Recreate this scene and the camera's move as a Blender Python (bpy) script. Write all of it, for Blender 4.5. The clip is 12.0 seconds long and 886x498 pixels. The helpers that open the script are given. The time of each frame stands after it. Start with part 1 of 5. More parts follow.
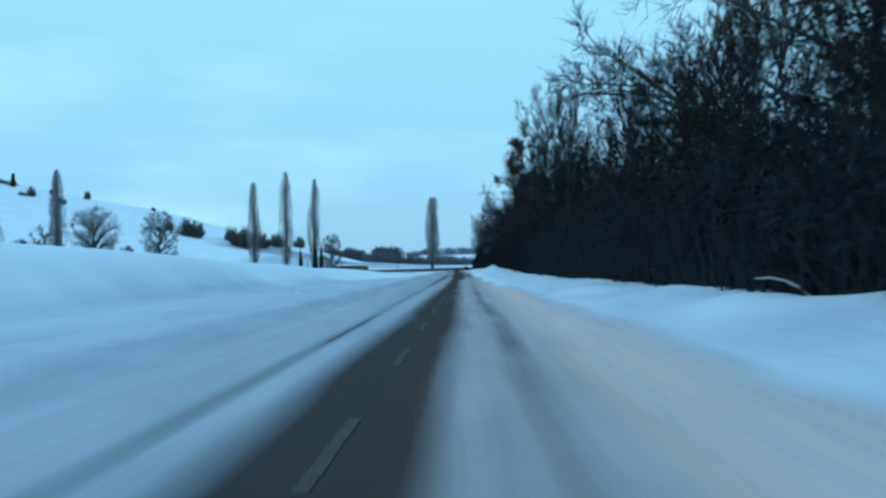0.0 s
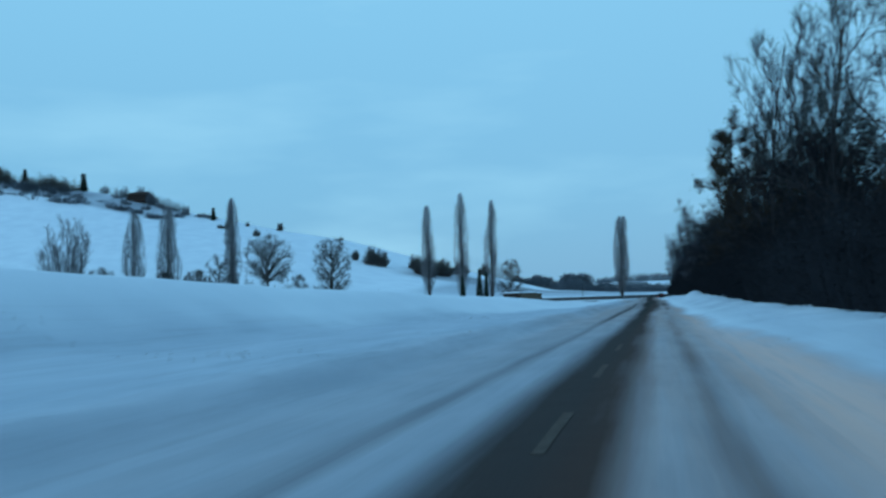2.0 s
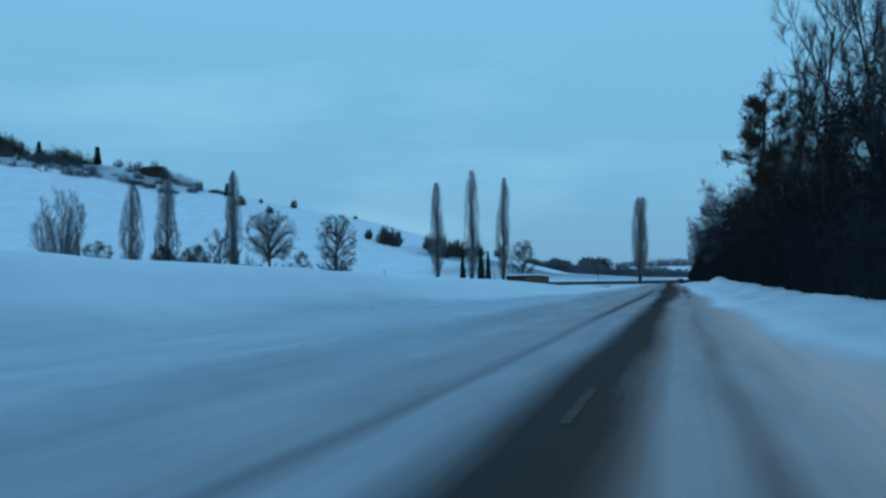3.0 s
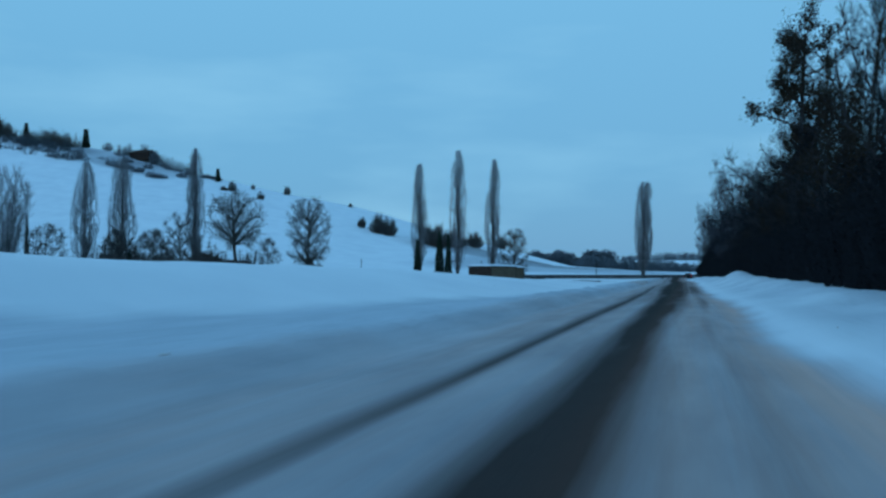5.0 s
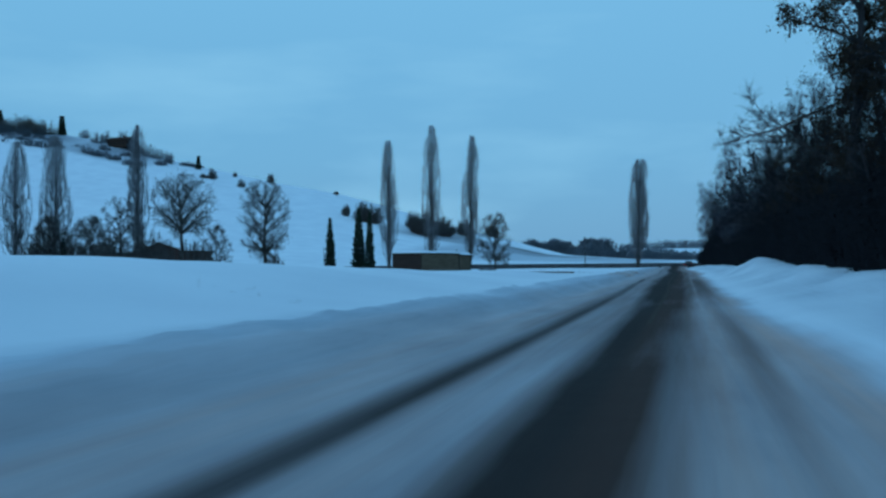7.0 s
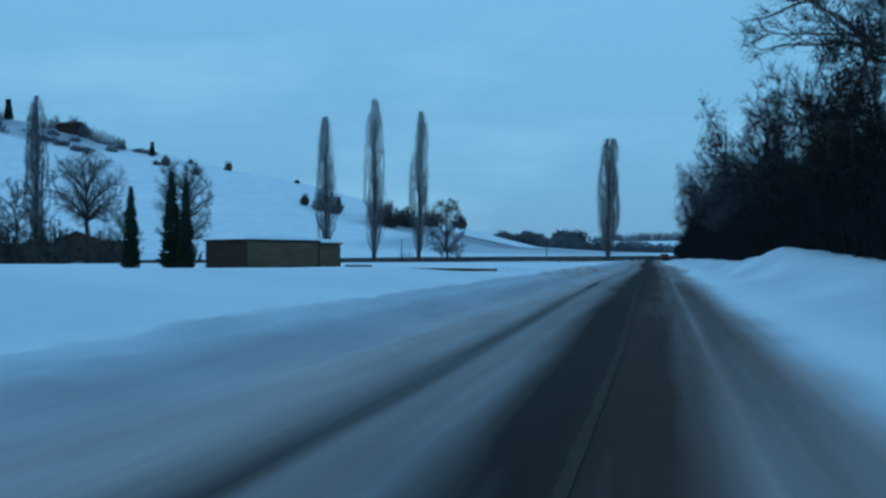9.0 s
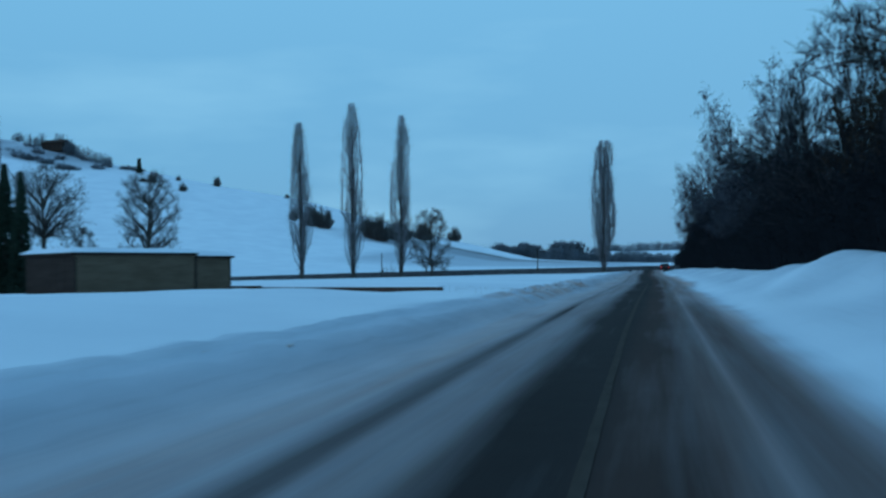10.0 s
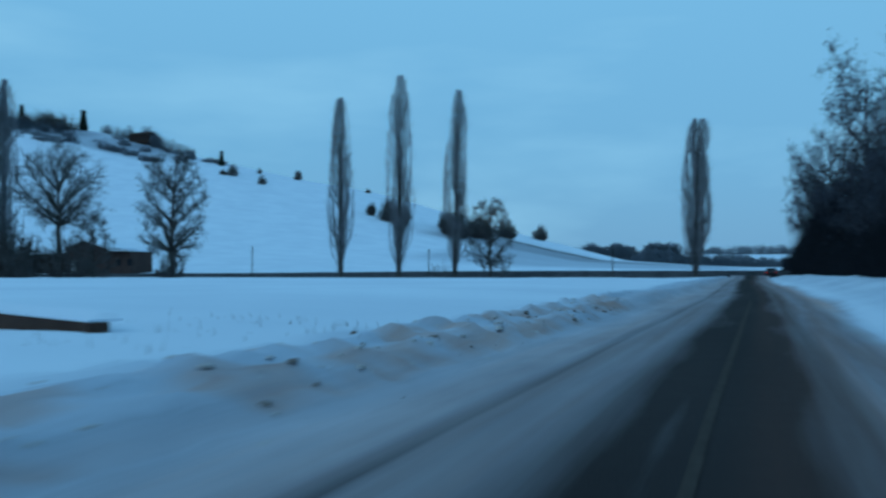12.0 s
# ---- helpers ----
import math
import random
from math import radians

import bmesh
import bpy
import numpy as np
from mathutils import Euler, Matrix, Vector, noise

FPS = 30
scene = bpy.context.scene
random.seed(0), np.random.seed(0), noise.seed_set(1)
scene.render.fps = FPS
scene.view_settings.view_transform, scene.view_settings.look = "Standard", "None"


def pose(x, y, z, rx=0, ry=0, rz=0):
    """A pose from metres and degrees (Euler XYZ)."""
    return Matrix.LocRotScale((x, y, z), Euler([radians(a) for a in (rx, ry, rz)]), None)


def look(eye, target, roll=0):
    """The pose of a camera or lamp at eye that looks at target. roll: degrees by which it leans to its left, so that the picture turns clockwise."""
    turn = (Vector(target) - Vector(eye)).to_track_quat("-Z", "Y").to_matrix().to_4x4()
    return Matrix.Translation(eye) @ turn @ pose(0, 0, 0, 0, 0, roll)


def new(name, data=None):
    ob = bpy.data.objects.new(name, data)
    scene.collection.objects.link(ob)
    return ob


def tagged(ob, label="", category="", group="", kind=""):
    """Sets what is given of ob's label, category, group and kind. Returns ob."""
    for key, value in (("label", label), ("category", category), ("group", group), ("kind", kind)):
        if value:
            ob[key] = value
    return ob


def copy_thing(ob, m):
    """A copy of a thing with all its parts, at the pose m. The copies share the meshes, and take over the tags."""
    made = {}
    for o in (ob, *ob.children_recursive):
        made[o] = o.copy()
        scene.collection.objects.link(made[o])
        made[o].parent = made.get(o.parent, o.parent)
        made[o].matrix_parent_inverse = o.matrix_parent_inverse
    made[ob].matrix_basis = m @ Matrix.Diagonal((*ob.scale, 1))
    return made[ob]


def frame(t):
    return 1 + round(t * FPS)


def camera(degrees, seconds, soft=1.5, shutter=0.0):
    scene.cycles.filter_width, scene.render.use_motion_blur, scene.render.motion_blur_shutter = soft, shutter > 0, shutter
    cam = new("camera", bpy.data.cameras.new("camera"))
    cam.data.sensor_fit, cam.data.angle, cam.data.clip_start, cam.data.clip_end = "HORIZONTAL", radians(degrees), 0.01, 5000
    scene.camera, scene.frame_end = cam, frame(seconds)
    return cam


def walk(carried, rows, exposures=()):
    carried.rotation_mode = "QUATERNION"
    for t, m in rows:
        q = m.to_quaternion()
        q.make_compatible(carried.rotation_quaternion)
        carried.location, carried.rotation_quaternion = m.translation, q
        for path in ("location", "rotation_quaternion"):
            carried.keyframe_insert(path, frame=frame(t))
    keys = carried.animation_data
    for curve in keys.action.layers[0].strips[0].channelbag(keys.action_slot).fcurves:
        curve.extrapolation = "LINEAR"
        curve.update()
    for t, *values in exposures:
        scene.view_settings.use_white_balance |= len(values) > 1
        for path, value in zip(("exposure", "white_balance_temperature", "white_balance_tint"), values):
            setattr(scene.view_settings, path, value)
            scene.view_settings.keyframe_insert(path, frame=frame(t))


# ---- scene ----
# ---- camera: driven along a straight snowy road ----
cam = camera(53.26, 12.0, 2.5, 0.5)
PATH = [
    (0.0, 0.880, 0.004, 1.200, 91.246, 1.520, 1.327),
    (0.5, 0.904, 5.626, 1.183, 92.074, 1.666, 2.226),
    (1.0, 0.925, 11.294, 1.168, 93.589, 1.945, 5.231),
    (1.5, 0.942, 17.005, 1.157, 93.562, 2.156, 10.303),
    (2.0, 0.955, 22.757, 1.147, 93.424, 1.909, 13.664),
    (2.5, 0.965, 28.547, 1.140, 92.813, 1.238, 15.325),
    (2.7, 0.965, 30.895, 1.139, 92.553, 0.758, 14.759),
    (4.3, 0.964, 49.678, 1.130, 91.165, 0.493, 16.164),
    (4.5, 0.964, 52.026, 1.129, 91.324, 0.518, 15.659),
    (5.0, 0.953, 57.962, 1.131, 91.697, 0.019, 15.309),
    (5.5, 0.937, 63.919, 1.133, 90.977, 0.610, 16.315),
    (6.0, 0.917, 69.894, 1.137, 91.692, 0.785, 16.157),
    (6.5, 0.893, 75.885, 1.141, 91.681, 0.390, 15.671),
    (7.0, 0.864, 81.888, 1.146, 91.036, 0.404, 15.305),
    (7.5, 0.829, 87.901, 1.152, 90.819, 0.487, 15.228),
    (7.7, 0.810, 90.311, 1.154, 91.058, 0.068, 13.767),
    (9.3, 0.660, 109.587, 1.175, 90.478, 0.291, 13.721),
    (9.5, 0.641, 111.996, 1.177, 90.807, 0.645, 13.158),
    (10.0, 0.581, 118.017, 1.183, 91.415, 1.258, 13.708),
    (10.5, 0.515, 124.030, 1.188, 91.307, 0.662, 13.146),
    (11.0, 0.444, 130.034, 1.193, 91.471, 0.350, 13.386),
    (11.5, 0.367, 136.026, 1.197, 91.376, -0.190, 14.811),
    (12.0, 0.284, 142.002, 1.200, 91.436, 0.045, 19.812),
]
EXPOSURES = [(0.0, 0.68, 7200, 10), (0.5, 0.66, 7200, 10), (1.0, 0.38, 6950, 10), (1.5, 0.31, 6850, 10), (2.5, 0.12, 6650, 10), (4.5, -0.02, 6300, 10), (7.0, -0.02, 6270, 10), (12.0, -0.02, 6270, 10)]
walk(cam, [(t, pose(x, y, z, rx, ry, rz)) for t, x, y, z, rx, ry, rz in PATH], EXPOSURES)

# ---- sky: an overcast winter dusk ----
SKY_STRENGTH = 1.0
world = bpy.data.worlds.new("winter_sky")
scene.world = world
world.use_nodes = True
wt = world.node_tree
wt.nodes.clear()
w_out = wt.nodes.new("ShaderNodeOutputWorld")
w_bg = wt.nodes.new("ShaderNodeBackground")
w_bg.inputs["Strength"].default_value = SKY_STRENGTH
w_sky = wt.nodes.new("ShaderNodeTexSky")
w_sky.sky_type = "NISHITA"
w_sky.sun_disc = False
w_sky.sun_elevation = radians(12)
w_sky.sun_rotation = radians(200)
w_scale = wt.nodes.new("ShaderNodeMix")
w_scale.data_type = "RGBA"
w_scale.blend_type = "MULTIPLY"
w_scale.inputs[0].default_value = 1.0
w_scale.inputs[7].default_value = (0.08, 0.08, 0.08, 1)
wt.links.new(w_sky.outputs[0], w_scale.inputs[6])
w_co = wt.nodes.new("ShaderNodeTexCoord")
w_sep = wt.nodes.new("ShaderNodeSeparateXYZ")
wt.links.new(w_co.outputs["Generated"], w_sep.inputs[0])
w_ramp = wt.nodes.new("ShaderNodeValToRGB")
w_ramp.color_ramp.elements[0].position = 0.0
w_ramp.color_ramp.elements[0].color = (0.145, 0.375, 0.618, 1)
w_ramp.color_ramp.elements[1].position = 0.40
w_ramp.color_ramp.elements[1].color = (0.207, 0.545, 0.832, 1)
w_mid = w_ramp.color_ramp.elements.new(0.12)
w_mid.color = (0.165, 0.445, 0.708, 1)
w_top = w_ramp.color_ramp.elements.new(1.0)
w_top.color = (0.106, 0.318, 0.562, 1)
wt.links.new(w_sep.outputs[2], w_ramp.inputs[0])
w_map = wt.nodes.new("ShaderNodeMapping")
w_map.inputs["Scale"].default_value = (1.6, 1.6, 7.0)
wt.links.new(w_co.outputs["Generated"], w_map.inputs[0])
w_noise = wt.nodes.new("ShaderNodeTexNoise")
w_noise.inputs["Scale"].default_value = 1.7
w_noise.inputs["Detail"].default_value = 5
w_noise.inputs["Roughness"].default_value = 0.5
wt.links.new(w_map.outputs[0], w_noise.inputs[0])
w_cl = wt.nodes.new("ShaderNodeMapRange")
w_cl.inputs["From Min"].default_value = 0.48
w_cl.inputs["From Max"].default_value = 0.78
w_cl.inputs["To Min"].default_value = 0.0
w_cl.inputs["To Max"].default_value = 0.8
wt.links.new(w_noise.outputs[0], w_cl.inputs[0])
w_cloud = wt.nodes.new("ShaderNodeMix")
w_cloud.data_type = "RGBA"
wt.links.new(w_cl.outputs[0], w_cloud.inputs[0])
wt.links.new(w_ramp.outputs[0], w_cloud.inputs[6])
w_cloud.inputs[7].default_value = (0.275, 0.610, 0.860, 1)
w_mix = wt.nodes.new("ShaderNodeMix")
w_mix.data_type = "RGBA"
w_mix.inputs[0].default_value = 0.92
wt.links.new(w_scale.outputs[2], w_mix.inputs[6])
wt.links.new(w_cloud.outputs[2], w_mix.inputs[7])
wt.links.new(w_mix.outputs[2], w_bg.inputs[0])
wt.links.new(w_bg.outputs[0], w_out.inputs[0])

sun_data = bpy.data.lights.new("sun", "SUN")
sun_data.energy = 0.3
sun_data.angle = radians(40)
sun_data.color = (0.55, 0.80, 1.0)
sun = new("sun", sun_data)
sun.matrix_world = look((-40, -20, 60), (0, 40, 0))


# ---- materials ----
def nodes_of(name, rough=0.8):
    m = bpy.data.materials.new(name)
    m.use_nodes = True
    t = m.node_tree
    b = t.nodes["Principled BSDF"]
    b.inputs["Roughness"].default_value = rough
    b.inputs["Specular IOR Level"].default_value = 0.08
    return m, t, b


def noise_node(t, scale, detail=4, rough=0.55, stretch=None, coords="Object"):
    n = t.nodes.new("ShaderNodeTexNoise")
    n.inputs["Scale"].default_value = scale
    n.inputs["Detail"].default_value = detail
    n.inputs["Roughness"].default_value = rough
    c = t.nodes.new("ShaderNodeTexCoord")
    if stretch:
        mp = t.nodes.new("ShaderNodeMapping")
        mp.inputs["Scale"].default_value = stretch
        t.links.new(c.outputs[coords], mp.inputs[0])
        t.links.new(mp.outputs[0], n.inputs[0])
    else:
        t.links.new(c.outputs[coords], n.inputs[0])
    return n.outputs[0]


def remap(t, v, a, b, c=0.0, d=1.0):
    n = t.nodes.new("ShaderNodeMapRange")
    for k, x in zip(("From Min", "From Max", "To Min", "To Max"), (a, b, c, d)):
        n.inputs[k].default_value = x
    t.links.new(v, n.inputs[0])
    return n.outputs[0]


def mixed(t, f, a, b):
    n = t.nodes.new("ShaderNodeMix")
    n.data_type = "RGBA"
    for k, v in ((0, f), (6, a), (7, b)):
        if isinstance(v, (int, float, tuple)):
            n.inputs[k].default_value = (*v, 1) if isinstance(v, tuple) else v
        else:
            t.links.new(v, n.inputs[k])
    return n.outputs[2]


def math_node(t, op, a, b=0.0):
    n = t.nodes.new("ShaderNodeMath")
    n.operation = op
    for k, v in ((0, a), (1, b)):
        if isinstance(v, (int, float)):
            n.inputs[k].default_value = v
        else:
            t.links.new(v, n.inputs[k])
    return n.outputs[0]


def bump(t, b, height, strength=0.4, dist=0.05):
    n = t.nodes.new("ShaderNodeBump")
    n.inputs["Strength"].default_value = strength
    n.inputs["Distance"].default_value = dist
    t.links.new(height, n.inputs["Height"])
    t.links.new(n.outputs[0], b.inputs["Normal"])


def two_tone(name, a, b, scale, rough=0.8, fine=12.0, strength=0.3, dist=0.02, stretch=None):
    m, t, p = nodes_of(name, rough)
    big = remap(t, noise_node(t, scale, stretch=stretch), 0.35, 0.65)
    small = noise_node(t, scale * fine, stretch=stretch)
    f = math_node(t, "ADD", math_node(t, "MULTIPLY", big, 0.6), math_node(t, "MULTIPLY", remap(t, small, 0.3, 0.7), 0.4))
    t.links.new(mixed(t, f, a, b), p.inputs["Base Color"])
    bump(t, p, small, strength, dist)
    return m


def attribute(t, name):
    n = t.nodes.new("ShaderNodeAttribute")
    n.attribute_name = name
    return n.outputs["Fac"]


def snow_material():
    # clean drifted snow; the spray mark is grey slush thrown by wheels plus the wood's painted shade, "grit" is brown
    # road sand, "bare" is asphalt that wheels have cleared
    m, t, p = nodes_of("snow", 0.75)
    drift = noise_node(t, 0.11, 5)
    crust = noise_node(t, 1.3, 6, 0.6)
    grain = noise_node(t, 14.0, 3)
    asph = noise_node(t, 60.0, 2)
    clean = mixed(t, remap(t, drift, 0.35, 0.65), (0.72, 0.79, 0.88), (0.80, 0.87, 0.95))
    streak = noise_node(t, 1.6, 6, 0.60, (1.5, 0.05, 1.0))
    patch = noise_node(t, 1.1, 5, 0.6, (1.0, 0.25, 1.0))
    grey = mixed(t, remap(t, patch, 0.32, 0.68), (0.43, 0.505, 0.60), (0.53, 0.60, 0.70))
    tan = mixed(t, remap(t, patch, 0.30, 0.70), (0.375, 0.240, 0.205), (0.530, 0.365, 0.315))
    # peach colour painted over the grit for warm headlamp light on the right shoulder
    warm = mixed(t, attribute(t, "lamp_glow"), tan, (0.84, 0.55, 0.47))
    fs = math_node(t, "MULTIPLY", attribute(t, "spray_shade"), remap(t, streak, 0.28, 0.62, 0.88, 1.0))
    fg = math_node(t, "MULTIPLY", attribute(t, "grit"), remap(t, streak, 0.30, 0.66, 0.58, 1.0))
    slush = mixed(t, remap(t, patch, 0.32, 0.68), (0.248, 0.270, 0.318), (0.322, 0.348, 0.400))
    fl = math_node(t, "MULTIPLY", attribute(t, "slush"), remap(t, streak, 0.30, 0.66, 0.70, 1.0))
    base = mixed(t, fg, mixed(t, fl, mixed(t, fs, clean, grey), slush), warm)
    wob = math_node(t, "ADD", math_node(t, "MULTIPLY", remap(t, streak, 0.3, 0.7, -1.0, 1.0), 0.08),
                    math_node(t, "MULTIPLY", remap(t, patch, 0.3, 0.7, -1.0, 1.0), 0.04))
    bare = attribute(t, "bare")
    fb = remap(t, math_node(t, "ADD", bare, math_node(t, "MULTIPLY", wob, math_node(t, "GREATER_THAN", bare, 0.02))), 0.08, 0.80)
    asphalt = mixed(t, remap(t, asph, 0.3, 0.7), (0.047, 0.036, 0.036), (0.083, 0.063, 0.061))
    damp = mixed(t, remap(t, asph, 0.3, 0.7), (0.021, 0.0165, 0.0165), (0.040, 0.031, 0.030))
    asphalt = mixed(t, attribute(t, "wet"), asphalt, damp)
    # browner tint over the right part of the cleared strip
    asphalt = mixed(t, math_node(t, "MULTIPLY", attribute(t, "film"), remap(t, streak, 0.30, 0.66, 0.45, 1.0)), asphalt, (0.080, 0.045, 0.038))
    # thin streaks drawn out along the road by the wheels
    fine = noise_node(t, 7.0, 4, 0.65, (1.0, 0.03, 1.0))
    drawn = math_node(t, "MULTIPLY", remap(t, fine, 0.32, 0.50, 0.22, 0.0), attribute(t, "spray_shade"))
    base = mixed(t, drawn, base, slush)
    t.links.new(mixed(t, fb, base, asphalt), p.inputs["Base Color"])
    t.links.new(remap(t, fb, 0, 1, 0.75, 0.92), p.inputs["Roughness"])
    h = math_node(t, "ADD", math_node(t, "MULTIPLY", crust, 1.0), math_node(t, "MULTIPLY", grain, 0.12))
    bump(t, p, h, 0.35, 0.08)
    return m


MAT = {
    "snow": snow_material(),
    "clod": two_tone("dirty_snow_clods", (0.42, 0.37, 0.345), (0.56, 0.54, 0.545), 3.0, 0.7, 6),
    "brown_clod": two_tone("brown_frozen_slush", (0.17, 0.135, 0.12), (0.30, 0.25, 0.23), 3.0, 0.8, 6),
    "paint": two_tone("worn_white_paint", (0.075, 0.055, 0.047), (0.140, 0.110, 0.096), 6.0, 0.95, 8),
    "faded_paint": two_tone("faded_road_paint", (0.046, 0.035, 0.030), (0.082, 0.064, 0.055), 5.0, 0.95, 8),
    "asphalt": two_tone("dark_wet_asphalt", (0.03, 0.03, 0.032), (0.06, 0.058, 0.06), 0.4, 0.5, 30),
    "track": two_tone("slushy_track", (0.20, 0.20, 0.205), (0.34, 0.34, 0.35), 0.3, 0.9, 10),
    "verge": two_tone("frozen_verge", (0.045, 0.046, 0.052), (0.095, 0.095, 0.100), 0.8, 0.9, 10),
    "bark": two_tone("grey_brown_bark", (0.036, 0.030, 0.027), (0.085, 0.073, 0.066), 1.2, 0.9, 9, 0.5, 0.03, (1, 1, 0.25)),
    "twig": two_tone("winter_twigs", (0.062, 0.056, 0.054), (0.130, 0.118, 0.116), 0.7, 0.9, 8),
    "poplar_twig": two_tone("frosted_poplar_twigs", (0.15, 0.145, 0.155), (0.30, 0.29, 0.31), 0.5, 0.9, 8),
    "wood_bark": two_tone("dark_forest_bark", (0.026, 0.025, 0.028), (0.056, 0.053, 0.056), 1.2, 0.95, 9, 0.5, 0.03, (1, 1, 0.25)),
    # shrub and forest twigs: the wood's inner shade is put into these near-black colours
    "shrub_twig": two_tone("shaded_shrub_twigs", (0.014, 0.0155, 0.020), (0.034, 0.036, 0.042), 0.8, 0.95, 8),
    "wood_twig": two_tone("shaded_forest_twigs", (0.009, 0.0095, 0.012), (0.022, 0.023, 0.028), 0.8, 0.95, 8),
    "dead_leaf": two_tone("withered_leaves", (0.022, 0.016, 0.012), (0.050, 0.036, 0.026), 1.5, 0.9, 6),
    "pale_twig": two_tone("pale_forest_twigs", (0.032, 0.034, 0.044), (0.075, 0.080, 0.098), 0.8, 0.95, 8),
    "pale_leaf": two_tone("pale_withered_leaves", (0.040, 0.040, 0.050), (0.100, 0.104, 0.126), 1.5, 0.9, 6),
    # hill twigs with distance haze mixed into the base colour
    "hill_twig": two_tone("hazed_hill_twigs", (0.100, 0.108, 0.128), (0.190, 0.203, 0.235), 0.3, 0.95, 8),
    "needle": two_tone("dark_evergreen_needles", (0.012, 0.020, 0.014), (0.030, 0.045, 0.030), 1.0, 0.85, 8),
    # blue-grey of the air between is painted into the far trees' colour
    "far_wood": two_tone("hazed_far_trees", (0.080, 0.092, 0.112), (0.155, 0.175, 0.205), 0.05, 0.95, 6),
    "plank": two_tone("weathered_brown_boards", (0.115, 0.077, 0.052), (0.188, 0.131, 0.091), 0.9, 0.85, 14, 0.4, 0.01, (1, 1, 6)),
    "plank_dark": two_tone("dark_brown_boards", (0.032, 0.021, 0.018), (0.062, 0.041, 0.034), 0.9, 0.85, 14, 0.4, 0.01, (1, 1, 6)),
    "wall_brown": two_tone("damp_brown_masonry", (0.050, 0.028, 0.022), (0.095, 0.055, 0.043), 1.0, 0.9, 9),
    "brick": two_tone("brown_brick_wall", (0.052, 0.032, 0.029), (0.098, 0.062, 0.054), 1.2, 0.9, 9),
    "plaster": two_tone("pale_grey_plaster", (0.42, 0.42, 0.42), (0.56, 0.55, 0.54), 0.6, 0.85, 9),
    "glass_dark": two_tone("dark_window_glass", (0.012, 0.014, 0.018), (0.022, 0.026, 0.032), 1.0, 0.12, 6, 0.05),
    "steel": two_tone("galvanised_steel", (0.18, 0.18, 0.19), (0.30, 0.30, 0.31), 2.0, 0.55, 8),
    "car_paint": two_tone("dark_car_paint", (0.030, 0.032, 0.036), (0.05, 0.052, 0.058), 1.0, 0.3, 6, 0.05),
    "rubber": two_tone("tyre_rubber", (0.015, 0.015, 0.015), (0.03, 0.03, 0.03), 3.0, 0.9, 6),
}


def glowing(name, colour, power):
    m, t, p = nodes_of(name, 0.4)
    p.inputs["Base Color"].default_value = (*colour, 1)
    p.inputs["Emission Color"].default_value = (*colour, 1)
    p.inputs["Emission Strength"].default_value = power
    return m


MAT["tail"] = glowing("red_tail_light", (1.0, 0.05, 0.04), 0.45)


# ---- mesh helpers ----
def mesh_ob(name, verts, faces, material, smooth=False):
    me = bpy.data.meshes.new(name)
    me.from_pydata(verts, [], faces)
    me.materials.append(material)
    if smooth:
        me.polygons.foreach_set("use_smooth", [True] * len(me.polygons))
    me.update()
    return new(name, me)


def part(name, bm, material, parent, label=""):
    me = bpy.data.meshes.new(name)
    bm.to_mesh(me)
    bm.free()
    me.materials.append(material)
    ob = new(name, me)
    ob.parent = parent
    if label:
        tagged(ob, label)
    return ob


def box_bm(x0, y0, z0, x1, y1, z1, bevel=0.02):
    bm = bmesh.new()
    bmesh.ops.create_cube(bm, size=1.0, matrix=Matrix.LocRotScale(((x0 + x1) / 2, (y0 + y1) / 2, (z0 + z1) / 2), None, (x1 - x0, y1 - y0, z1 - z0)))
    if bevel:
        bmesh.ops.bevel(bm, geom=bm.edges[:], offset=bevel, segments=1, affect="EDGES")
    return bm


def root(name, x, y, z, turn=0.0):
    ob = new(name)
    ob.empty_display_size = 0.5
    ob.matrix_world = pose(x, y, z, 0, 0, turn)
    return ob


def curve_at(table, v):
    return float(np.interp(v, [a for a, _ in table], [b for _, b in table]))


def smooth01(v):
    v = min(1.0, max(0.0, v))
    return v * v * (3 - 2 * v)


# ---- the lie of the land ----
LEFT_CREST = [(-60, 2.6), (24, 2.35), (40, 2.1), (55, 1.85), (66, 1.76), (75, 1.52), (85, 1.45), (100, 1.40), (108, 1.22), (118, 0.98), (128, 0.78), (140, 0.64), (160, 0.58), (200, 0.42), (270, 0.20), (300, 0.2)]
RIGHT_CREST = [(-60, 0.7), (10, 0.60), (20, 0.48), (60, 0.47), (78, 0.50), (95, 0.68), (110, 0.82), (126, 0.93), (134, 1.06), (140, 1.32), (145, 1.37), (151, 1.12), (158, 0.85), (175, 0.75), (200, 0.8), (260, 0.6), (330, 0.5)]
RIDGE = [(-1200, 215), (-520, 115), (-468, 103), (-402, 91), (-362, 80), (-322, 69.5), (-302, 65.5), (-262, 56), (-212, 46.5), (-170, 34), (-140, 25), (-123, 20), (-104, 15.5), (-91, 12), (-70, 6.4), (-30, 3.6), (0, 2.5), (60, 2.5), (1500, 30)]
FIELD = [(-60, 1.6), (60, 1.3), (110, 0.90), (140, 0.62), (170, 0.48), (225, 0.25), (300, 0.15)]
# how far from the road's middle the grey spray reaches on the left
SPRAY = [(-60, 10.2), (60, 10.0), (72, 9.1), (80, 6.8), (88, 5.0), (96, 4.7), (115, 5.0), (140, 5.6), (165, 5.0), (300, 4.9)]
# how far right the spray, grit and painted headlamp warmth reach
GRIT_GLOW_REACH = [(-60, 3.5), (14, 3.4), (38, 3.0), (75, 2.5), (110, 2.4), (300, 2.5)]


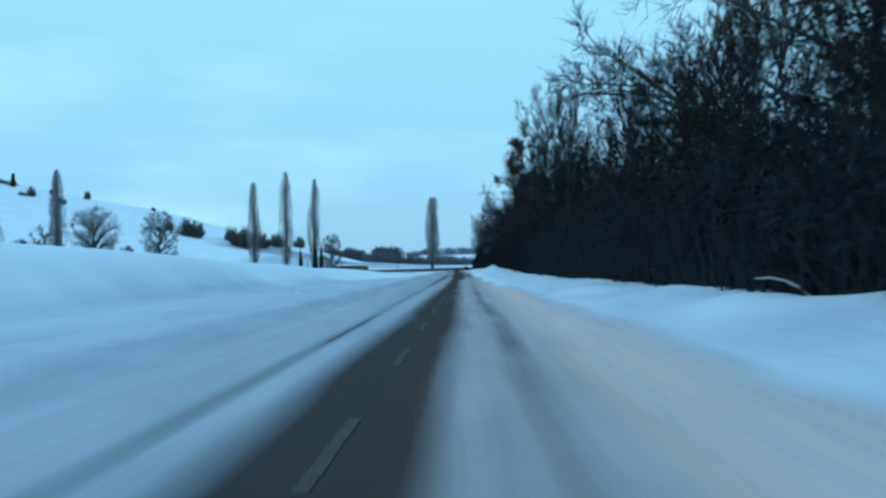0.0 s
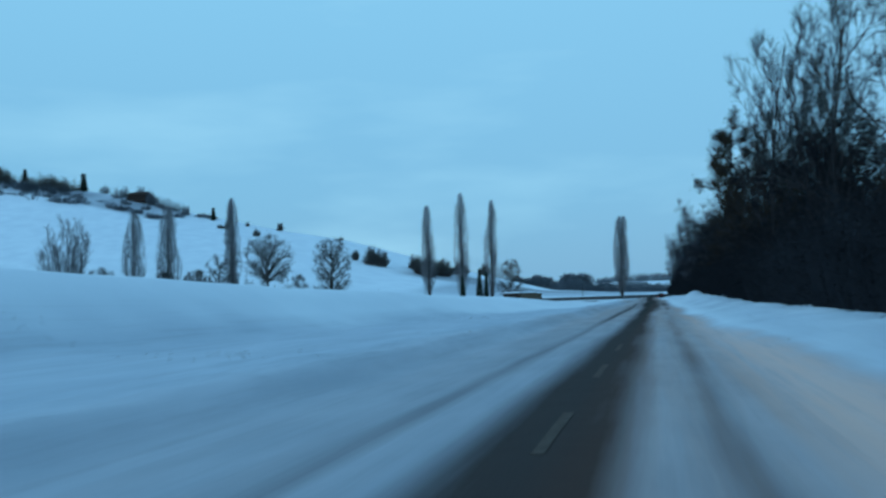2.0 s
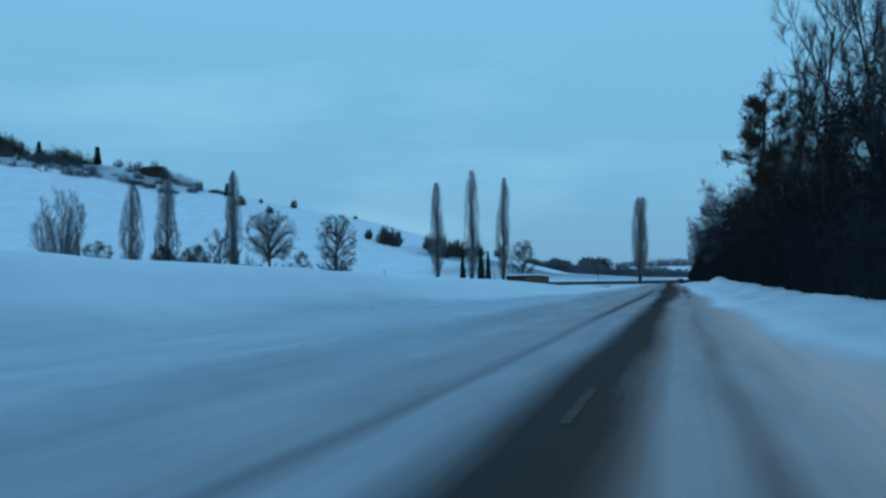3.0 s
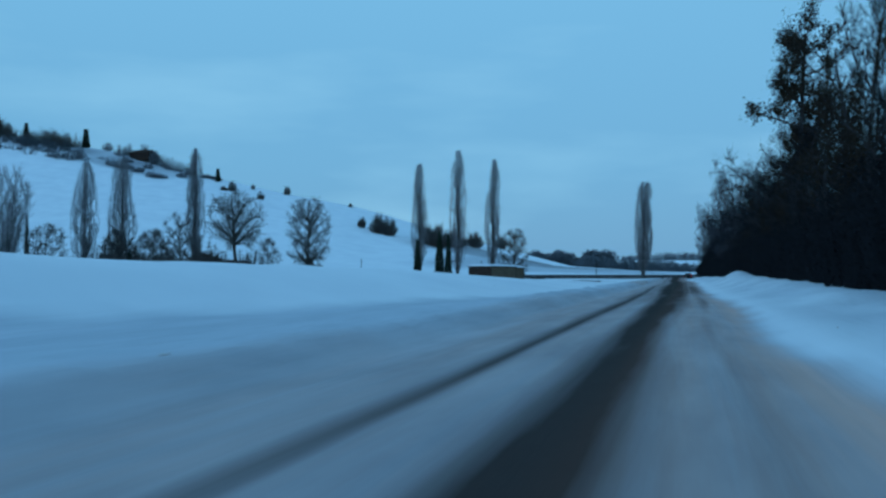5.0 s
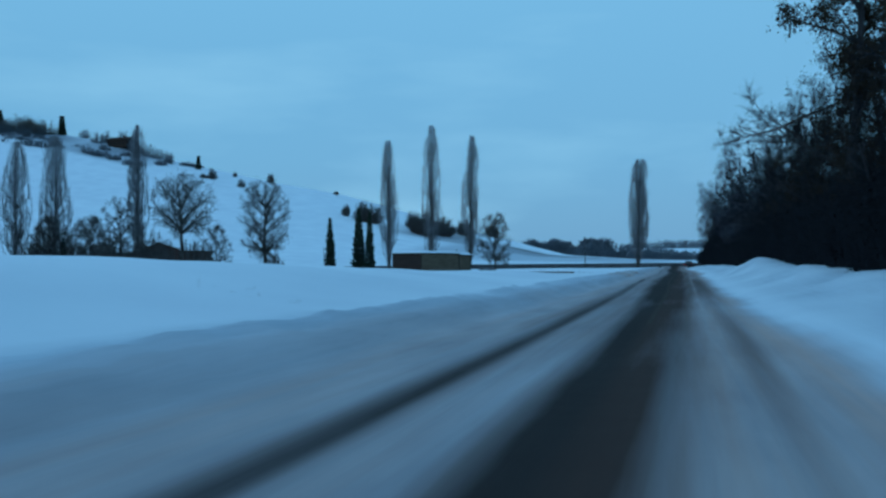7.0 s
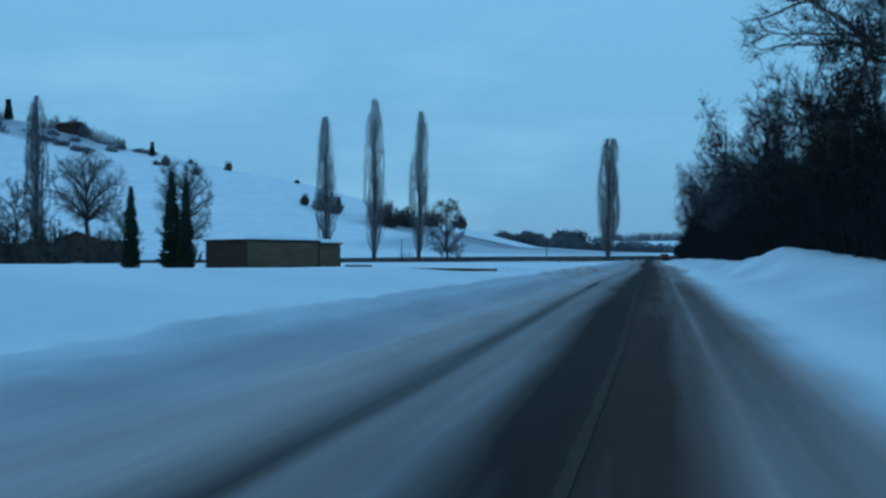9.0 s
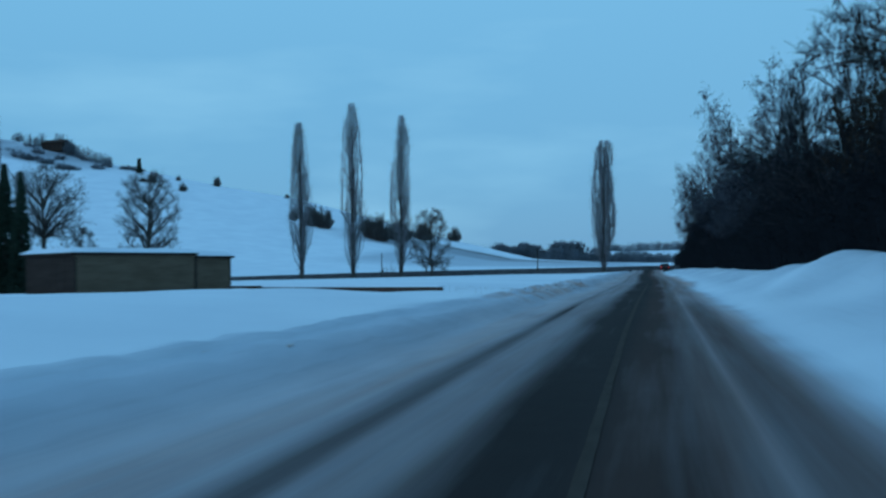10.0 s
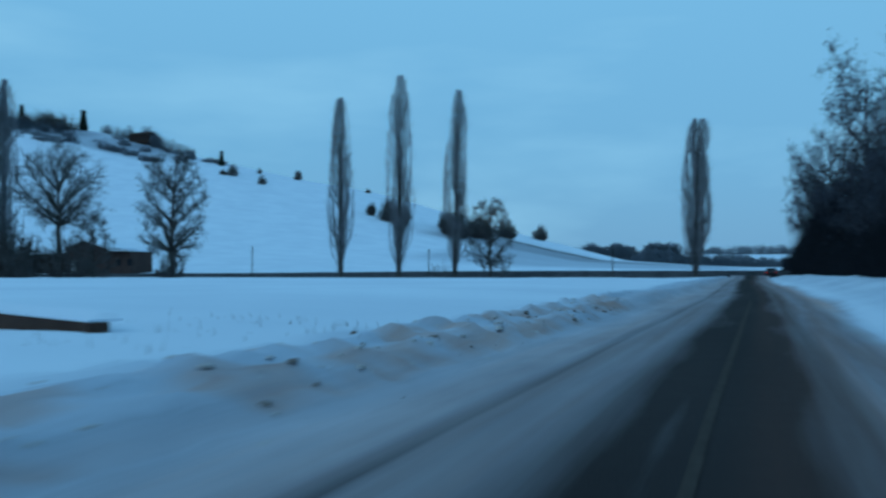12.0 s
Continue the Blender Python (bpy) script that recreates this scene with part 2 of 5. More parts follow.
def bend(y):
    # the road leans a little to the left before it meets the main road
    return -1.2 * smooth01((y - 175) / 80.0)


def land(x, y):
    u = x - bend(y)
    n1 = noise.noise((x * 0.35, y * 0.35, 0.0))
    n2 = noise.noise((x * 0.06, y * 0.06, 3.0))
    if u < 0:
        c = curve_at(LEFT_CREST, y)
        a = -u
        berm = 0.30 * smooth01((a - 2.9) / 0.9)
        foot = max(4.6, curve_at(SPRAY, y) - 1.2)
        rise = smooth01((a - foot) / (12.6 - foot))
        z = berm * (1 - rise) + c * rise
        z += 0.05 * n1 * smooth01((a - 3.0) / 1.0)
        z += 0.14 * n2 * smooth01((a - 6.0) / 6.0)
        z = z + (curve_at(FIELD, y) - z) * smooth01((a - 14) / 60)
        lump = noise.noise((x * 1.9, y * 1.9, 7.0)) + 0.6 * noise.noise((x * 4.1, y * 3.3, 9.0)) + 0.4 * noise.noise((x * 7.7, y * 6.1, 2.0))
        z += 0.16 * lump * smooth01((a - 2.9) / 0.5) * (1 - smooth01((a - 4.6) / 1.4)) * (0.30 + 0.55 * smooth01((y - 138) / 14))
        # lip left by the plough blade
        lip = 4.35 + 0.35 * noise.noise((0.5, y * 0.16, 6.0))
        z += (0.10 + 0.05 * noise.noise((1.5, y * 0.7, 3.0))) * math.exp(-((a - lip) / 0.22) ** 2) * smooth01((y - 84) / 8) * (1 - smooth01((y - 168) / 12))
    else:
        c = curve_at(RIGHT_CREST, y)
        z = 0.16 * smooth01((u - 2.4) / 0.8) + (c - 0.16) * smooth01((u - 2.9) / 2.9)
        z += 0.07 * n1 * smooth01((u - 3.0) / 1.5)
        z += 0.06 * noise.noise((x * 1.3, y * 0.9, 11.0)) * smooth01((u - 3.6) / 1.0)
        z += (0.13 * noise.noise((u * 0.4, y * 0.23, 21.0)) + 0.07 * noise.noise((u * 0.8, y * 0.62, 22.0))) * smooth01((u - 3.4) / 1.6)
        z -= 0.25 * smooth01((u - 6.5) / 2.0)
    z += 0.05 * smooth01((abs(u) - 1.6) / 0.7)
    if -26 < x < -5 and 140 < y < 160:
        # a hollow in front of the low wall
        wall_y = 150.95 - 0.465 * (x + 7.6)
        z -= 0.30 * smooth01((-x - 7.0) / 4.2) * (1 - smooth01((-x - 18) / 6)) * smooth01((y - 146) / 4.5) * (1 - smooth01((y - wall_y - 0.1) / 1.5))
    if 262 < y < 292:
        # ditch before the main road
        z -= 0.55 * smooth01((y - 262) / 18) * smooth01((abs(u) - 4) / 5)
    if y > 292:
        r = curve_at(RIDGE, x)
        s = (y - 292) / 318.0
        k = smooth01(s) * 0.35 + 0.65 * min(1.0, s) if s < 1 else 1.0 - 0.85 * smooth01((y - 625) / 190.0)
        z = z * (1 - smooth01((y - 292) / 60)) + 0.5 * smooth01((y - 292) / 60) + r * k
        z += 0.5 * n2 * smooth01((y - 330) / 200) * smooth01((-x - 60) / 60)
    if y > 885:
        # the far side of the valley
        z += 15.0 * smooth01((y - 885) / 95) * smooth01((x + 120) / 60)
    if y < -60:
        z *= 1 - 0.3 * smooth01((-y - 60) / 200)
    return z


def spaced(stops):
    out = [stops[0][0]]
    for (a, _), (b, st) in zip(stops, stops[1:]):
        n = max(1, round((b - a) / st))
        out += [a + (b - a) * (i + 1) / n for i in range(n)]
    return out


GX = spaced([(-4000, 0), (-1500, 400), (-600, 60), (-200, 14), (-60, 6), (-20, 2.5), (-8, 0.8), (-2.0, 0.16), (1.8, 1.9), (2.6, 0.12), (7.5, 0.2), (14, 1.0), (60, 6), (400, 40), (1500, 200), (4000, 500)])
GY = spaced([(-600, 0), (-60, 60), (-5, 5), (0, 0.5), (175, 0.33), (300, 1.2), (700, 10), (1100, 30), (4600, 350)])


def dirt_light_at(u, y):
    # spray, grit, painted headlamp warmth and slush on the snow at u metres from the road's middle
    if y > 300:
        # thin stubble field at the foot of the hill
        k = smooth01((u + 112) / 12) * (1 - smooth01((u + 18) / 30)) * smooth01((y - 380) / 60) * (1 - smooth01((y - 545 - 0.5 * (u + 100)) / 25))
        # rough grass and scrub below the ridge
        edge = float(np.interp(u, [-470, -437, -400, -367, -341], [581, 575, 572, 566, 569]))
        rough = smooth01((y - edge + 4) / 8) * (1 - smooth01((y - 604) / 8)) * (1 - smooth01((u + 345) / 20))
        rough *= 0.75 + 0.7 * noise.noise((u * 0.045, y * 0.06, 8.0))
        # dark fallow strip on the lower slope
        strip = smooth01((u + 150) / 20) * (1 - smooth01((u + 45) / 25)) * smooth01((y - 496) / 14) * (1 - smooth01((y - 546) / 8))
        return max(rough, 0.9 * k * (0.8 + 0.5 * noise.noise((u * 0.05, y * 0.03, 1.0)))), 0.0, 0.0, max(0.9 * max(0.0, rough), 0.95 * strip, 0.30 * k)
    if abs(u) > 13:
        return 0.0, 0.0, 0.0, 0.0
    wav = 0.9 * noise.noise((0.3, y * 0.09, 5.0)) + 0.4 * noise.noise((0.8, y * 0.5, 2.0))
    if u < 0:
        a = -u
        reach = curve_at(SPRAY, y) + wav
        spray_shade = 1 - smooth01((a - reach + 0.9) / 1.4)
        near = 4.3 + 0.6 * wav
        grit = (0.56 - 0.38 * smooth01((75 - y) / 40)) * (1 - smooth01((a - near + 1.6) / 1.8))
        # brown patches in the ploughed bank
        blot = noise.noise((u * 1.3, y * 0.8, 14.0)) + 0.6 * noise.noise((u * 3.1, y * 2.2, 15.0))
        grit = max(grit, smooth01(0.5 + 1.3 * blot) * smooth01((y - 136) / 14) * (1 - smooth01((y - 166) / 8)) * smooth01((a - 2.9) / 0.4) * (1 - smooth01((a - near - 0.1) / 0.5)))
        slush = (0.36 + 0.26 * smooth01((y - 18) / 30) + 0.20 * smooth01((y - 70) / 50)) * (1 - smooth01((a - 2.2 - 0.3 * wav) / 1.1))
        return spray_shade * (1 - 0.25 * smooth01((50 - y) / 40) * smooth01((a - 5) / 2)), grit, 0.0, slush
    near = curve_at(GRIT_GLOW_REACH, y) + 0.5 * wav
    spray_shade = 1 - smooth01((u - near + 0.3) / 0.8)
    # shade of the wood on the right bank, painted as patchy grey in the snow
    spray_shade = max(spray_shade, (0.42 + 0.5 * noise.noise((u * 0.6, y * 0.25, 12.0))) * smooth01((u - 2.8) / 1.2))
    grit = (0.74 + 0.16 * smooth01((u - 1.7) / 0.6)) * (1 - smooth01((u - near + 0.5) / 0.8))
    # headlamp glow put into the snow's colour, strongest near the start
    lamp_glow = smooth01((u - 1.5) / 1.0) * (1 - 0.45 * smooth01((y - 45) / 35)) * (1 - 0.5 * smooth01((y - 100) / 25))
    slush = 0.20 + 0.12 * smooth01((y - 30) / 20) + 0.25 * smooth01((y - 80) / 30)
    return spray_shade, grit, lamp_glow, slush * (1 - smooth01((u - near + 0.6) / 0.9))


def put_marks(ob, marks):
    for k, name in enumerate(("spray_shade", "grit", "lamp_glow", "slush")):
        a = ob.data.attributes.new(name, "FLOAT", "POINT")
        a.data.foreach_set("value", [m[k] for m in marks])


def build_ground():
    verts = [(x + bend(y) * max(0.0, 1 - abs(x) / 30.0), y, 0.0) for y in GY for x in GX]
    out, marks = [], []
    for x, y, _ in verts:
        u = x - bend(y)
        z = land(x, y)
        if abs(u) < 2.4 and -100 < y < 300:
            z -= 0.06 * (1 - smooth01((abs(u) - 1.75) / 0.6))
        out.append((x, y, z))
        marks.append(dirt_light_at(u, y))
    nx = len(GX)
    faces = [(j * nx + i, j * nx + i + 1, (j + 1) * nx + i + 1, (j + 1) * nx + i) for j in range(len(GY) - 1) for i in range(nx - 1)]
    ob = mesh_ob("ground", out, faces, MAT["snow"], True)
    put_marks(ob, marks)
    return tagged(ob, "drifted bluish snow over fields, banks and a rising hill", "snow ground", "", "structure")


build_ground()

# strips that wheels have cleared: y, left edge and right edge of the dark middle, the thin left rut, the right rut
STRIPS = [(-60, -0.74, 0.68, -1.40, 1.55), (10, -0.74, 0.68, -1.40, 1.55), (19, -0.64, 0.74, -1.39, 1.62), (30, -0.56, 0.72, -1.42, 1.48), (50, -0.42, 0.68, -1.38, 1.42), (75, -0.34, 0.60, -1.43, 1.45), (80, -0.36, 0.60, -1.44, 1.50),
          (92, -0.36, 0.97, -1.40, 1.65), (100, -0.40, 1.02, -1.42, 1.65), (117, -0.68, 1.14, -1.48, 1.55), (129, -0.96, 1.12, -1.72, 1.45), (136, -1.08, 1.07, -1.80, 1.50), (148, -1.10, 0.98, -1.92, 1.70), (175, -1.05, 0.95, -1.92, 1.80), (300, -1.0, 0.95, -1.85, 1.8)]


def bare_at(u, y):
    row = [float(np.interp(y, [s[0] for s in STRIPS], [s[k] for s in STRIPS])) for k in (1, 2, 3, 4)]
    w = 0.06 * noise.noise((u * 0.2, y * 0.13, 1.0))
    l, r, a, b = row[0] + w, row[1] + 0.6 * w, row[2] + 0.5 * w, row[3] + w
    soft = 0.36 + 0.26 * smooth01((y - 95) / 25)
    soft_r = 0.36 + 0.10 * smooth01((y - 30) / 25)
    mid = smooth01((u - l + soft) / (2 * soft)) * (1 - smooth01((u - r + soft_r) / (2 * soft_r)))
    mid *= 1 - 0.08 * smooth01((u - 0.05) / 0.55) * smooth01((y - 25) / 25)
    rut = math.exp(-((u - a) / (0.21 + 0.07 * smooth01((y - 80) / 8) * (1 - smooth01((y - 128) / 10)) - 0.07 * smooth01((y - 136) / 8))) ** 2) * (0.36 + 0.36 * smooth01((y - 56) / 16) - 0.10 * smooth01((y - 105) / 25) + 0.20 * smooth01((y - 134) / 8) - 0.32 * smooth01((y - 143) / 6))
    rut = max(rut, 0.80 * math.exp(-((u + 1.37) / 0.07) ** 2) * smooth01((y - 10) / 6) * (1 - smooth01((y - 20) / 8)))
    rut2 = math.exp(-((u - b) / (0.22 + 0.16 * smooth01((y - 100) / 20))) ** 2) * (0.36 - 0.20 * smooth01((y - 38) / 14) + 0.20 * smooth01((y - 82) / 14) + 0.12 * noise.noise((0, y * 0.1, 6.0))) * (1 + 0.7 * noise.noise((u * 1.5, y * 0.28, 16.0)) * (1 - smooth01((y - 45) / 20)))
    lane = (0.30 + 0.32 * smooth01((u - 0.3) / 0.6)) * smooth01((y - 76 - 18 * smooth01((u - 0.8) / 0.4)) / 30) * (1 - smooth01((abs(u) - 1.6) / 0.8)) * (1 - 0.45 * smooth01((u - 0.9) / 0.5) * smooth01((y - 143) / 8))
    # thin ridge of snow left between the wheel tracks
    ridge = math.exp(-((u - 1.24 - 0.5 * w) / 0.07) ** 2) * smooth01((y - 96) / 10) * (1 - smooth01((y - 150) / 15))
    return max(mid * (0.86 + 0.12 * noise.noise((u, y * 0.2, 4.0))), rut, rut2, lane) * (1 - 0.38 * ridge)


def build_road():
    xs = spaced([(-2.9, 0), (-1.9, 0.12), (1.9, 0.075), (2.6, 0.12)])
    ys = spaced([(-60, 0), (0, 3.0), (180, 0.5), (290, 2.0)])
    verts, bare, marks = [], [], []
    for y in ys:
        for u in xs:
            b = bare_at(u, y)
            z = 0.055 - 0.045 * min(1.0, b) + 0.014 * noise.noise((u * 2.5, y * 0.5, 2.0)) * (1 - b)
            edge = 2.6 if u > 0 else 2.9
            e = smooth01((abs(u) - edge + 0.9) / 0.8)
            z = z * (1 - e) + (land(u + bend(y), y) - 0.008) * e
            if y > 270:
                z += 0.45 * smooth01((y - 270) / 16)
            verts.append((u + bend(y), y, z))
            bare.append(b)
            marks.append(dirt_light_at(u, y))
    nx = len(xs)
    faces = [(j * nx + i, j * nx + i + 1, (j + 1) * nx + i + 1, (j + 1) * nx + i) for j in range(len(ys) - 1) for i in range(nx - 1)]
    ob = mesh_ob("road", verts, faces, MAT["snow"], True)
    put_marks(ob, marks)
    a = ob.data.attributes.new("bare", "FLOAT", "POINT")
    a.data.foreach_set("value", bare)
    a = ob.data.attributes.new("wet", "FLOAT", "POINT")
    a.data.foreach_set("value", [0.15 + 0.80 * smooth01((y - 45) / 45) * (1 - 0.35 * smooth01(u / 0.7)) * (0.85 + 0.3 * noise.noise((u, y * 0.15, 9.0))) for y in ys for u in xs])
    a = ob.data.attributes.new("film", "FLOAT", "POINT")
    a.data.foreach_set("value", [smooth01((u + 0.02) / 0.40) * (0.85 - 0.15 * smooth01((y - 95) / 25)) for y in ys for u in xs])
    return tagged(ob, "country road of dark asphalt half covered by packed grey snow", "road", "", "structure")


build_road()


def line_at(y):
    # where the worn centre line lies across the road
    return float(np.interp(y, [0, 12, 36, 90, 117, 128, 135, 150, 200], [-0.06, 0.02, 0.06, 0.20, 0.22, 0.06, -0.04, -0.12, -0.10]))


def build_dashes():
    # worn centre line
    for k in range(30):
        y1 = 7.07 + 6.12 * k - 6.12
        if 45 < y1 < 100:
            continue
        near = y1 < 90
        w, ln, n = (0.050, 2.35, 10) if near else (0.042, 6.115, 16)
        vs = []
        rng = random.Random(k)
        for i in range(n + 1):
            yy = -ln * i / n
            x = line_at(y1 + yy) - line_at(y1) + bend(y1 + yy) - bend(y1)
            z = 0.055 - 0.045 * min(1.0, bare_at(line_at(y1 + yy), y1 + yy)) + 0.007
            vs += [(x - w - rng.uniform(-0.004, 0.004), yy, z), (x + w + rng.uniform(-0.004, 0.004), yy, z)]
        fs = [(2 * i + 1, 2 * i, 2 * i + 2, 2 * i + 3) for i in range(n)]
        ob = mesh_ob("lane_marking", vs, fs, MAT["paint" if near else "faded_paint"])
        ob.location = (bend(y1) + line_at(y1), y1, 0.0)
        tagged(ob, "worn white centre-line dash on the asphalt", "road marking", "centre line dashes", "structure")


build_dashes()


# ---- the main road that crosses beyond the fields ----
def build_main_road():
    xs = spaced([(-420, 0), (-140, 20), (60, 4), (300, 20)])
    prof = [(-4.6, 0.0), (-3.6, 0.55), (-3.2, 1.0), (3.4, 1.0), (4.2, 0.6), (6.0, 0.0)]
    verts, faces = [], []
    for x in xs:
        h = float(np.interp(x, [-160, -95, -60, -30, 20], [0.40, 0.62, 0.92, 1.02, 1.05]))
        for dy, k in prof:
            verts.append((x, 290.5 + dy, 0.22 + h * k + (-0.75 if k == 0 else 0) + 0.05 * noise.noise((x * 0.2, dy, 0))))
    n = len(prof)
    for j in range(len(xs) - 1):
        for i in range(n - 1):
            faces.append((j * n + i, (j + 1) * n + i, (j + 1) * n + i + 1, j * n + i + 1))
    ob = mesh_ob("main_road", verts, faces, MAT["verge"])
    ob.data.materials.append(MAT["asphalt"])
    for p in ob.data.polygons:
        if abs(p.center.y - 290.5) < 1.5:
            p.material_index = 1
    return tagged(ob, "dark cleared road on a low bank beyond the snowfield", "road", "", "structure")


build_main_road()


def build_track():
    verts, faces = [], []
    n = 40
    for i in range(n + 1):
        f = i / n
        x = -122 + 150 * f
        y = 551 - 8 * f
        for dy in (-3, 3):
            verts.append((x, y + dy, land(x, y + dy) + 0.3))
    for i in range(n):
        faces.append((2 * i, 2 * i + 2, 2 * i + 3, 2 * i + 1))
    tagged(mesh_ob("farm_track", verts, faces, MAT["track"]), "dark farm track along the foot of the snowy hill", "track", "", "structure")


build_track()


# ---- trees ----
class Sprigs:
    """Collects tubes and pointed twigs."""

    def __init__(self, seed):
        self.v, self.f, self.r = [], [], random.Random(seed)

    def tube(self, pts, radii, n=5):
        base = len(self.v)
        for k, p in enumerate(pts):
            d = (pts[min(k + 1, len(pts) - 1)] - pts[max(k - 1, 0)]).normalized()
            a = d.orthogonal().normalized()
            b = d.cross(a)
            for i in range(n):
                w = 2 * math.pi * i / n
                self.v.append(tuple(p + (a * math.cos(w) + b * math.sin(w)) * radii[k]))
        for k in range(len(pts) - 1):
            for i in range(n):
                j = (i + 1) % n
                self.f.append((base + k * n + i, base + k * n + j, base + (k + 1) * n + j, base + (k + 1) * n + i))

    def spike(self, p, d, ln, r):
        a = d.orthogonal().normalized()
        b = d.cross(a)
        base = len(self.v)
        for i in range(3):
            w = 2.0944 * i
            self.v.append(tuple(p + (a * math.cos(w) + b * math.sin(w)) * r))
        self.v.append(tuple(p + d * ln))
        self.f += [(base, base + 1, base + 3), (base + 1, base + 2, base + 3), (base + 2, base, base + 3)]

    def leaf(self, p, s):
        q = [Vector((self.r.uniform(-s, s), self.r.uniform(-s, s), self.r.uniform(-s, s))) for _ in range(3)]
        base = len(self.v)
        self.v += [tuple(p + c) for c in q]
        self.f.append((base, base + 1, base + 2))

    def wild(self, spread=1.0):
        return Vector((self.r.gauss(0, spread), self.r.gauss(0, spread), self.r.gauss(0, spread)))

    def way(self, p, d, ln, steps, jitter, rise):
        pts = [p.copy()]
        for _ in range(steps):
            d = (d + self.wild(jitter) + Vector((0, 0, rise))).normalized()
            p = p + d * (ln / steps)
            pts.append(p.copy())
        return pts, d

    def ob(self, name, material, parent):
        o = mesh_ob(name, self.v, self.f, material)
        o.parent = parent
        return o


def turned(d, angle, r):
    a = d.orthogonal().normalized()
    a.rotate(Matrix.Rotation(r.uniform(0, 6.283), 3, d))
    return (d * math.cos(angle) + a * math.sin(angle)).normalized()


def grow(limbs, twigs, p, d, ln, rad, level, spec):
    r = limbs.r
    steps = 4 if level < 2 else 3
    pts, _ = limbs.way(p, d, ln, steps, spec["jitter"], spec["rise"])
    taper = [rad * (1 - 0.6 * k / steps) for k in range(steps + 1)]
    limbs.tube(pts, taper, 6 if level == 0 else (4 if level == 1 else 3))
    last = level + 1 >= spec["levels"]
    count = spec["twigs"] if last else spec["kids"][level]
    for i in range(count):
        f = (i + r.random()) / count
        f = spec["start"][level] + (1 - spec["start"][level]) * f
        k = min(steps - 1, int(f * steps))
        q = pts[k].lerp(pts[k + 1], f * steps - k)
        dk = (pts[k + 1] - pts[k]).normalized()
        nd = turned(dk, radians(r.uniform(*spec["angle"])), r)
        if last:
            nd = (nd + Vector((0, 0, spec["lift"]))).normalized()
            tl = spec["twig_len"] * r.uniform(0.5, 1.3)
            twigs.spike(q, nd, tl, spec["twig_r"])
            for _ in range(spec["fork"]):
                twigs.spike(q + nd * tl * r.uniform(0.2, 0.7), turned(nd, radians(r.uniform(25, 55)), r), tl * r.uniform(0.4, 0.7), spec["twig_r"] * 0.7)
            for _ in range(spec["leaves"]):
                twigs.leaf(q + nd * tl * r.uniform(0.2, 1.1) + twigs.wild(0.12), spec["leaf_size"])
        else:
            grow(limbs, twigs, q, nd, ln * spec["ratio"] * r.uniform(0.7, 1.2) * (1.15 - 0.5 * f), max(0.012, taper[k] * 0.55), level + 1, spec)


ROUND = dict(levels=4, kids=[11, 6, 5], twigs=11, start=[0.30, 0.2, 0.15, 0.05], angle=(32, 68), ratio=0.52, jitter=0.13, rise=0.05, lift=0.15, twig_len=1.0, twig_r=0.024, fork=2, leaves=0, leaf_size=0.1)


def spec_of(base, **kw):
    s = dict(base)
    s.update(kw)
    return s


def bare_tree(name, x, y, height, seed, spec, mats, label, category="tree", turn=0.0, girth=0.018, lean=None):
    base = root(name, x, y, land(x, y) - 0.15, turn)
    limbs, twigs = Sprigs(seed), Sprigs(seed + 1)
    d = (Vector((0, 0, 1)) + Vector(lean or (0, 0, 0))).normalized()
    grow(limbs, twigs, Vector((0, 0, 0)), d, height * spec.get("stem", 0.82), height * girth, 0, spec)
    limbs.ob("trunk", mats[0], base)
    twigs.ob("crown", mats[1], base)
    return tagged(base, label, category)


